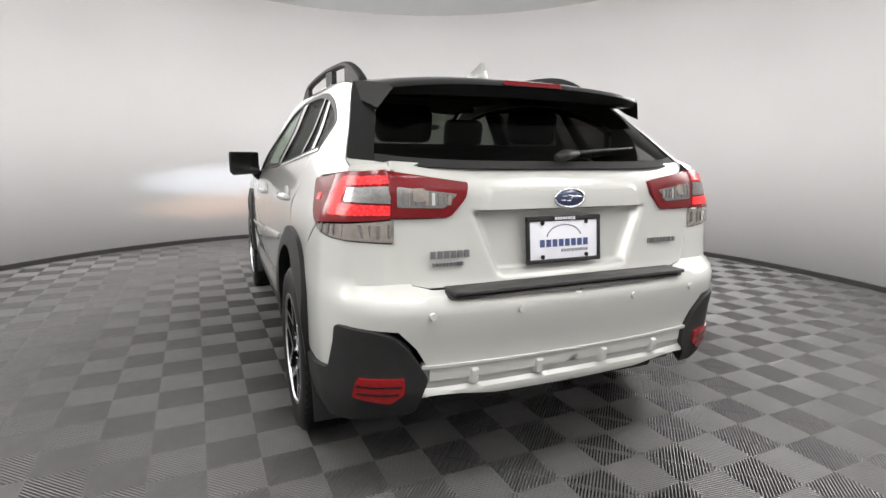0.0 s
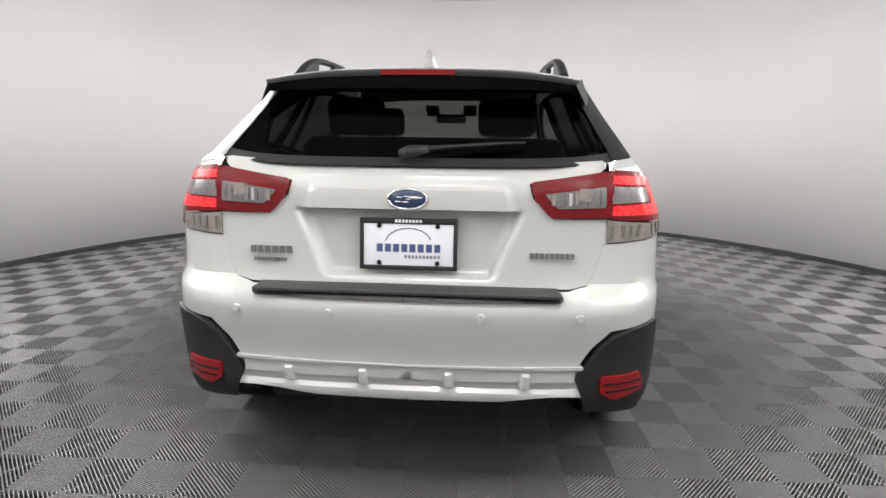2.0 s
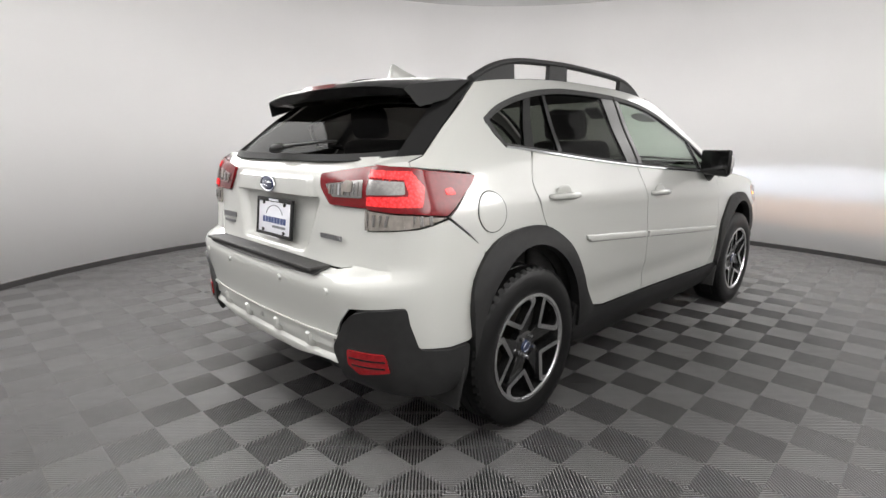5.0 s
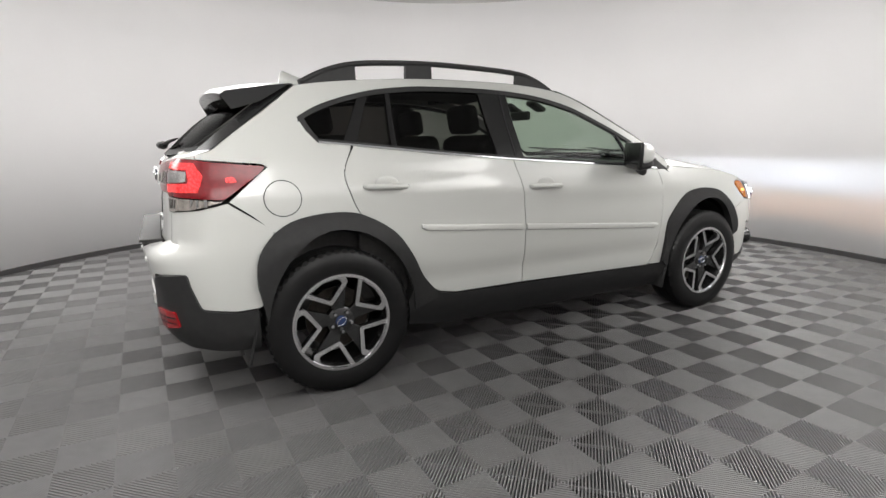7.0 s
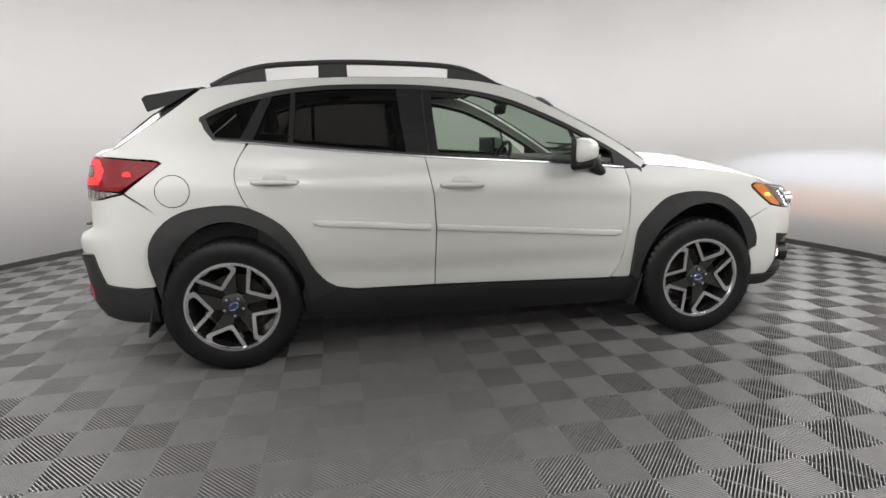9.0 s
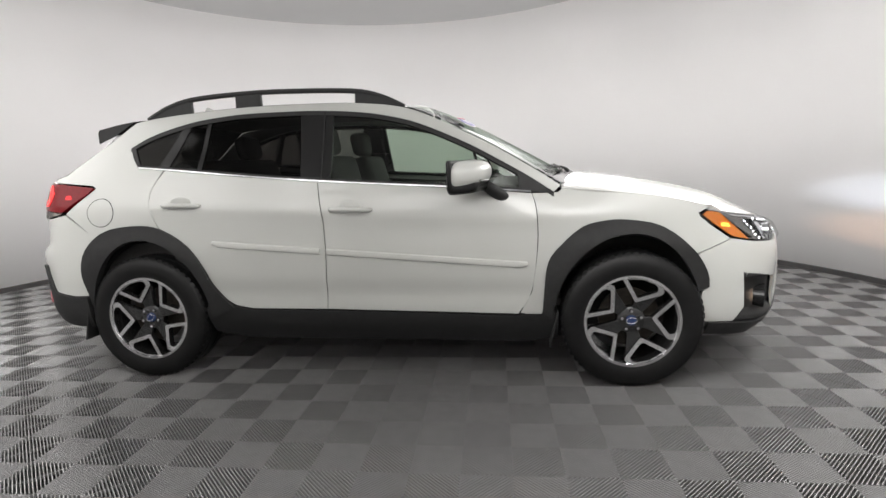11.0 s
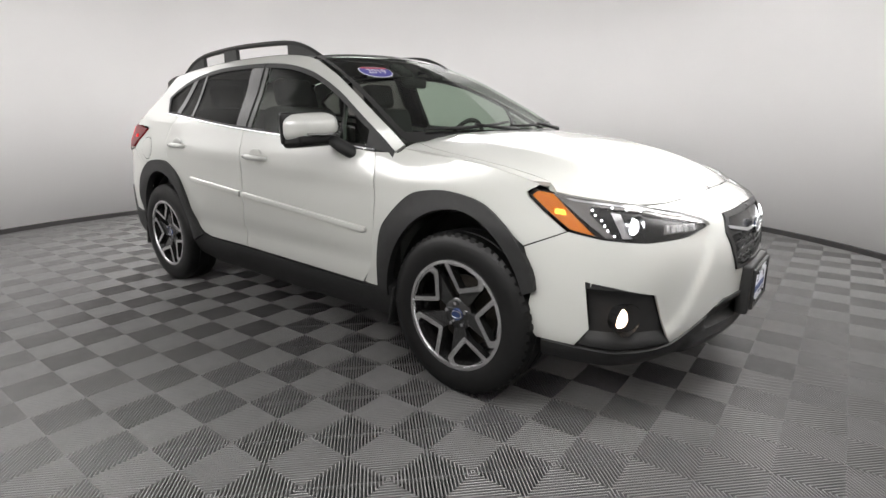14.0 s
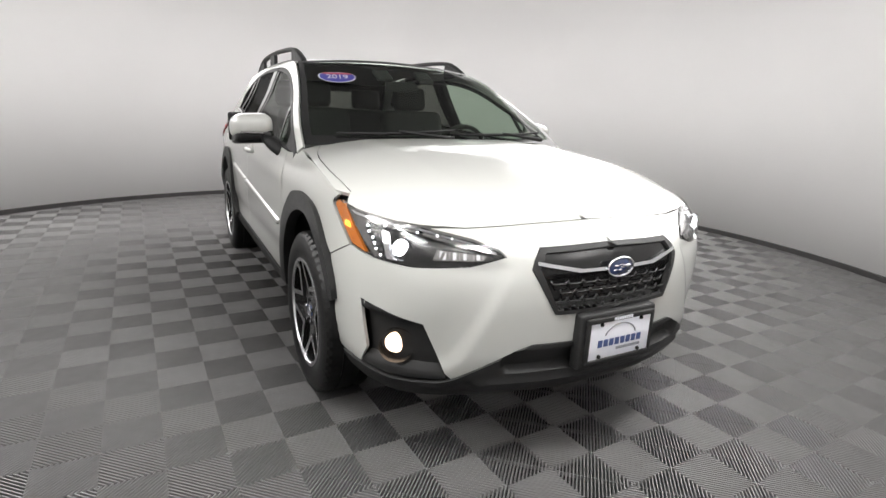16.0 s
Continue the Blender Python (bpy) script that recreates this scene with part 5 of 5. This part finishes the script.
flat_shape("sticker_border", egg(0.105, 0.062, 0.050), 0.006, M_STICK_W, st)
flat_shape("sticker_field", egg(0.098, 0.056, 0.045), 0.0075, M_STICK_B, st)
flat_shape("sticker_band", [(-0.085, 0.024), (0.085, 0.024), (0.075, 0.040), (-0.075, 0.040)], 0.009, M_STICK_R, st)
tx = bpy.data.curves.new("year", "FONT")
tx.body, tx.size, tx.align_x, tx.align_y, tx.extrude = "2019", 0.062, "CENTER", "CENTER", 0.0006
to = new("year_digits", tx)
to.parent = st
to.matrix_basis = pose(0, -0.006, 0.0105)
tx.materials.append(M_STICK_W)


# wheels
def build_wheel():
    w = new("wheel")
    w.parent = car
    R, rr = 0.352, 0.236
    prof = [(0.232, -0.100), (0.250, -0.108), (0.290, -0.113), (0.325, -0.108), (0.345, -0.096), (R - 0.002, -0.080), (R, -0.040), (R - 0.005, -0.036), (R, -0.032), (R, 0.032), (R - 0.005, 0.036), (R, 0.040), (R - 0.002, 0.080),
            (0.345, 0.096), (0.325, 0.108), (0.290, 0.113), (0.250, 0.108), (0.232, 0.100)]

    def turn(profile, n, close):
        v, f = lathe(profile, n, close)
        return [(a, -c, b) for a, b, c in v], f
    v, f = turn(prof, 64, True)
    tyre = make("tyre", v, f, M_TYRE, w, "black all-season tyre")
    # tread blocks on the shoulders
    tv, tf = [], []
    for i in range(56):
        a = 2 * math.pi * i / 56
        for side_ in (-1, 1):
            n = len(tv)
            for da, ra, za in ((-0.035, R + 0.004, 0.052), (0.035, R + 0.004, 0.052), (0.035, R + 0.002, 0.086), (-0.035, R + 0.002, 0.086), (-0.035, 0.338, 0.104), (0.035, 0.338, 0.104)):
                q = a + da + 0.01 * side_
                tv.append((ra * math.cos(q), -side_ * za, ra * math.sin(q)))
            tf += [(n, n + 1, n + 2, n + 3), (n + 3, n + 2, n + 5, n + 4)]
    tagged(make("tread", tv, tf, M_TYRE, tyre, smooth=False), kind="stuff")
    v, f = turn([(0.236, 0.105), (0.232, 0.098), (0.226, 0.09), (0.215, 0.02), (0.210, -0.09), (0.235, -0.10), (0.240, -0.10), (0.238, 0.10)], 64, True)
    make("rim_barrel", v, f, M_RIMB, w)
    v, f = turn([(0.241, 0.099), (0.240, 0.1075), (0.226, 0.1075), (0.222, 0.098)], 64, True)
    make("rim_lip", v, f, M_RIM, w, "machined silver rim lip")
    v, f = turn([(0.001, 0.01), (0.155, 0.01), (0.155, 0.0), (0.001, 0.0)], 40, True)
    make("brake_disc", v, f, M_BRAKE, w, "rusty steel brake disc")
    S = 0.236
    loop_out = [(-0.155, 0.945), (0.075, 0.43), (0.115, 0.41), (0.62, 0.535), (0.665, 0.57), (0.685, 0.71), (0.58, 0.80), (0.30, 0.93)]
    loop_in = [(-0.055, 0.935), (0.125, 0.515), (0.155, 0.505), (0.535, 0.605), (0.555, 0.63), (0.56, 0.715), (0.50, 0.785), (0.27, 0.90)]
    arm = [(0.02, 0.25), (0.095, 0.46), (0.13, 0.44), (0.62, 0.56), (0.66, 0.60), (0.40, 0.33), (0.21, 0.12)]
    for k in range(5):
        c, s_ = math.cos(2 * math.pi * k / 5), math.sin(2 * math.pi * k / 5)
        rot = lambda p: (S * (p[0] * c - p[1] * s_), S * (p[0] * s_ + p[1] * c))

        v, f = [], []
        n = len(loop_out)
        for lst, dep in ((loop_out, 0.103), (loop_in, 0.103), (loop_in, 0.062), (loop_out, 0.066)):
            for p in lst:
                q = rot(p)
                r = math.hypot(*q) / S
                v.append((q[0], -(dep - 0.022 * (1 - r)), q[1]))
        for i in range(n):
            j = (i + 1) % n
            f += [(i, j, n + j, n + i), (n + i, n + j, 2 * n + j, 2 * n + i), (j, i, 3 * n + i, 3 * n + j)]
        ob = make("spoke_face", v, f, M_RIM, w, "machined silver spoke edge", smooth=False)
        ob.data.materials.append(M_RIMB)
        for p in ob.data.polygons:
            if abs(p.normal.y) < 0.8:
                p.material_index = 1
        for shape in (arm,):
            bm = plate_of([rot(p) for p in shape], 0.03, 0.004)
            for q in bm.verts:
                r = math.hypot(q.co.x, q.co.z) / S
                q.co.y -= 0.062 - 0.022 * (1 - r)
            part("spoke", bm, M_RIMB, w)
    v, f = turn([(0.001, 0.078), (0.062, 0.078), (0.070, 0.072), (0.074, 0.04), (0.001, 0.04)], 32, True)
    hub = make("hub", v, f, M_RIMB, w)
    v, f = turn([(0.001, 0.086), (0.024, 0.086), (0.028, 0.082), (0.029, 0.076), (0.001, 0.076)], 28, True)
    make("hub_cap", v, f, M_BLUE, hub)
    tube("hub_cap_rim", [(0.026 * math.cos(a), -0.0865, 0.016 * math.sin(a)) for a in np.linspace(0, 2 * math.pi, 17)], 0.0016, M_CHROME, hub, n=5)
    for k in range(5):
        a = 2 * math.pi * k / 5 + 0.3
        bm = bmesh.new()
        bmesh.ops.create_cone(bm, cap_ends=True, segments=6, radius1=0.010, radius2=0.008, depth=0.02)
        bmesh.ops.transform(bm, matrix=pose(0.050 * math.cos(a), -0.082, 0.050 * math.sin(a), 90, 0, 0), verts=bm.verts)
        part("wheel_nut", bm, M_CHROME, hub)
    return w


wheel = build_wheel()
wheel.matrix_basis = pose(HUBS[0], -0.775, 0.352, 0, -40, 0)
copy_thing(wheel, pose(HUBS[1], -0.775, 0.352, 0, -4, 0))
copy_thing(wheel, pose(HUBS[0], 0.775, 0.352, 0, 20, 180))
copy_thing(wheel, pose(HUBS[1], 0.775, 0.352, 0, 50, 180))

# mud flaps behind the wheels
for s in (-1, 1):
    solid("mud_flap", (0.012, 0.22, 0.24), (-1.735, s * 0.755, 0.33), M_CLAD, car, "black mud flap", rot=(0, 12, 0), bevel=0.005)
    solid("mud_flap", (0.012, 0.20, 0.20), (0.945, s * 0.765, 0.30), M_CLAD, car, "black mud flap", rot=(0, 12, 0), bevel=0.005)

# ---- the cabin ----
solid("cabin_floor", (2.9, 1.5, 0.05), (-0.45, 0, 0.42), M_INT, car, bevel=0.01)
solid("dashboard", (0.42, 1.42, 0.26), (0.80, 0, 0.92), M_INT, car, "black dashboard", bevel=0.06, seg=3)
solid("parcel_shelf", (0.5, 1.25, 0.03), (-1.65, 0, 1.05), M_INT, car, bevel=0.008)
for s in (-1, 1):
    solid("door_lining", (2.1, 0.05, 0.62), (-0.15, s * 0.755, 0.72), M_INT, car, bevel=0.015)
    solid("cargo_lining", (0.8, 0.06, 0.55), (-1.45, s * 0.70, 0.82), M_INT, car, bevel=0.015)


def seat(x, y, w, rear=False):
    st_ = new("seat")
    st_.parent = car
    st_.matrix_basis = pose(x, y, 0.45)
    solid("seat_cushion", (0.52, w, 0.17), (0.04, 0, 0.14), M_INT, st_, bevel=0.05, seg=3, rot=(0, -6, 0))
    solid("seat_back", (0.15, w, 0.62), (-0.29, 0, 0.48), M_INT, st_, bevel=0.055, seg=3, rot=(0, -14, 0))
    for y_ in ((-w * 0.28, w * 0.28) if w > 0.8 else (0,)):
        solid("headrest", (0.10, 0.26, 0.17), (-0.40, y_, 0.875), M_INT, st_, bevel=0.04, seg=3, rot=(0, -10, 0))
        for dy in (-0.06, 0.06):
            tube("headrest_post", [(-0.385, y_ + dy, 0.76), (-0.395, y_ + dy, 0.84)], 0.006, M_CHROME, st_, n=6)
    return st_


seat(0.02, -0.38, 0.50)
seat(0.02, 0.38, 0.50)
seat(-0.86, 0, 1.22, True)
n = 24
wheel_pts = [(0.44 + 0.06 * math.sin(a) * 1.0, 0.38 + 0.185 * math.cos(a), 0.985 + 0.165 * math.sin(a)) for a in np.linspace(0, 2 * math.pi, n + 1)]
sw = tube("steering_wheel", wheel_pts, 0.015, M_INT, car, "black steering wheel", n=8)
solid("wheel_boss", (0.05, 0.15, 0.11), (0.45, 0.38, 0.985), M_INT, sw, rot=(0, -20, 0), bevel=0.02)
solid("wheel_spoke", (0.02, 0.35, 0.035), (0.45, 0.38, 0.99), M_INT, sw, rot=(0, -20, 0), bevel=0.006)
solid("interior_mirror", (0.03, 0.22, 0.065), (0.33, 0.0, 1.375), M_INT, car, bevel=0.015)
solid("camera_housing", (0.12, 0.10, 0.03), (0.36, 0.14, 1.435), M_INT, car, rot=(0, 28, 0), bevel=0.01)
solid("camera_housing", (0.12, 0.10, 0.03), (0.36, -0.14, 1.435), M_INT, car, rot=(0, 28, 0), bevel=0.01)
v, f = sheet([(0.12, 0.0), (0.10, 0.50), (-0.5, 0.53), (-1.40, 0.50), (-1.42, 0.0)], lambda x, y: (x, y, roof_form(x, y)[2] - 0.03), step=0.1, gap=0, skirt=0, up=-1)
va, fa = to_side(v, f, -1)
vb, fb = to_side(v, f, 1)
make("headliner", va + vb, fa + [tuple(i + len(va) for i in q) for q in fb], M_INTL, car)


# ---- lit lamps of the car ----
def beam(name, where, aim, watts, color, size, blend):
    ld = bpy.data.lights.new(name, "SPOT")
    ld.energy, ld.color, ld.spot_size, ld.spot_blend, ld.shadow_soft_size = watts, color, radians(size), blend, 0.03
    lo = new(name, ld)
    lo.matrix_basis = car.matrix_basis @ look(where, aim) @ Matrix.Diagonal((1.0, 0.14, 1.0, 1.0))
    return lo


for s in (-1, 1):
    beam("headlamp_beam", (2.13, s * 0.69, 0.79), (5.0, s * 0.9, 0.80), 60, (0.82, 0.88, 1.0), 90, 0.8)
    beam("fog_lamp_beam", (2.13, s * 0.80, 0.452), (5.0, s * 1.0, 0.48), 34, (1.0, 0.60, 0.38), 85, 0.9)


# ---- floor tiles, last ----
def lay_tiles():
    me = tile_mesh()
    places = []
    for i in range(-30, 31):
        for j in range(-30, 31):
            p = Vector(((i + 0.5) * TILE, (j + 0.5) * TILE, 0))
            p.rotate(Euler((0, 0, FLOOR_A)))
            x, y = p.x + FLOOR_O[0], p.y + FLOOR_O[1]
            if math.hypot(x - ROOM[0], y - ROOM[1]) < WALL_R + 0.25:
                places.append((math.hypot(x - 0.6, y + 1.0), i, j))
    places.sort()
    turn = Matrix.Translation((*FLOOR_O, 0)) @ Matrix.Rotation(FLOOR_A, 4, "Z")
    rest_v, rest_f = [], []
    base = np.empty(len(me.vertices) * 3)
    me.vertices.foreach_get("co", base)
    base = base.reshape(-1, 3)
    polys = [tuple(p.vertices) for p in me.polygons]
    for n, (_, i, j) in enumerate(places):
        m = turn @ Matrix.Translation((i * TILE, j * TILE, 0))
        if n < 300:
            ob = new("tile", me)
            ob.parent = floor
            ob.matrix_basis = m
        else:
            k = len(rest_v)
            rest_v += [tuple(m @ Vector(p)) for p in base]
            rest_f += [tuple(a + k for a in q) for q in polys]
    tagged(link_mesh("outer_tiles", rest_v, rest_f, M_TILE, floor), kind="stuff")


lay_tiles()
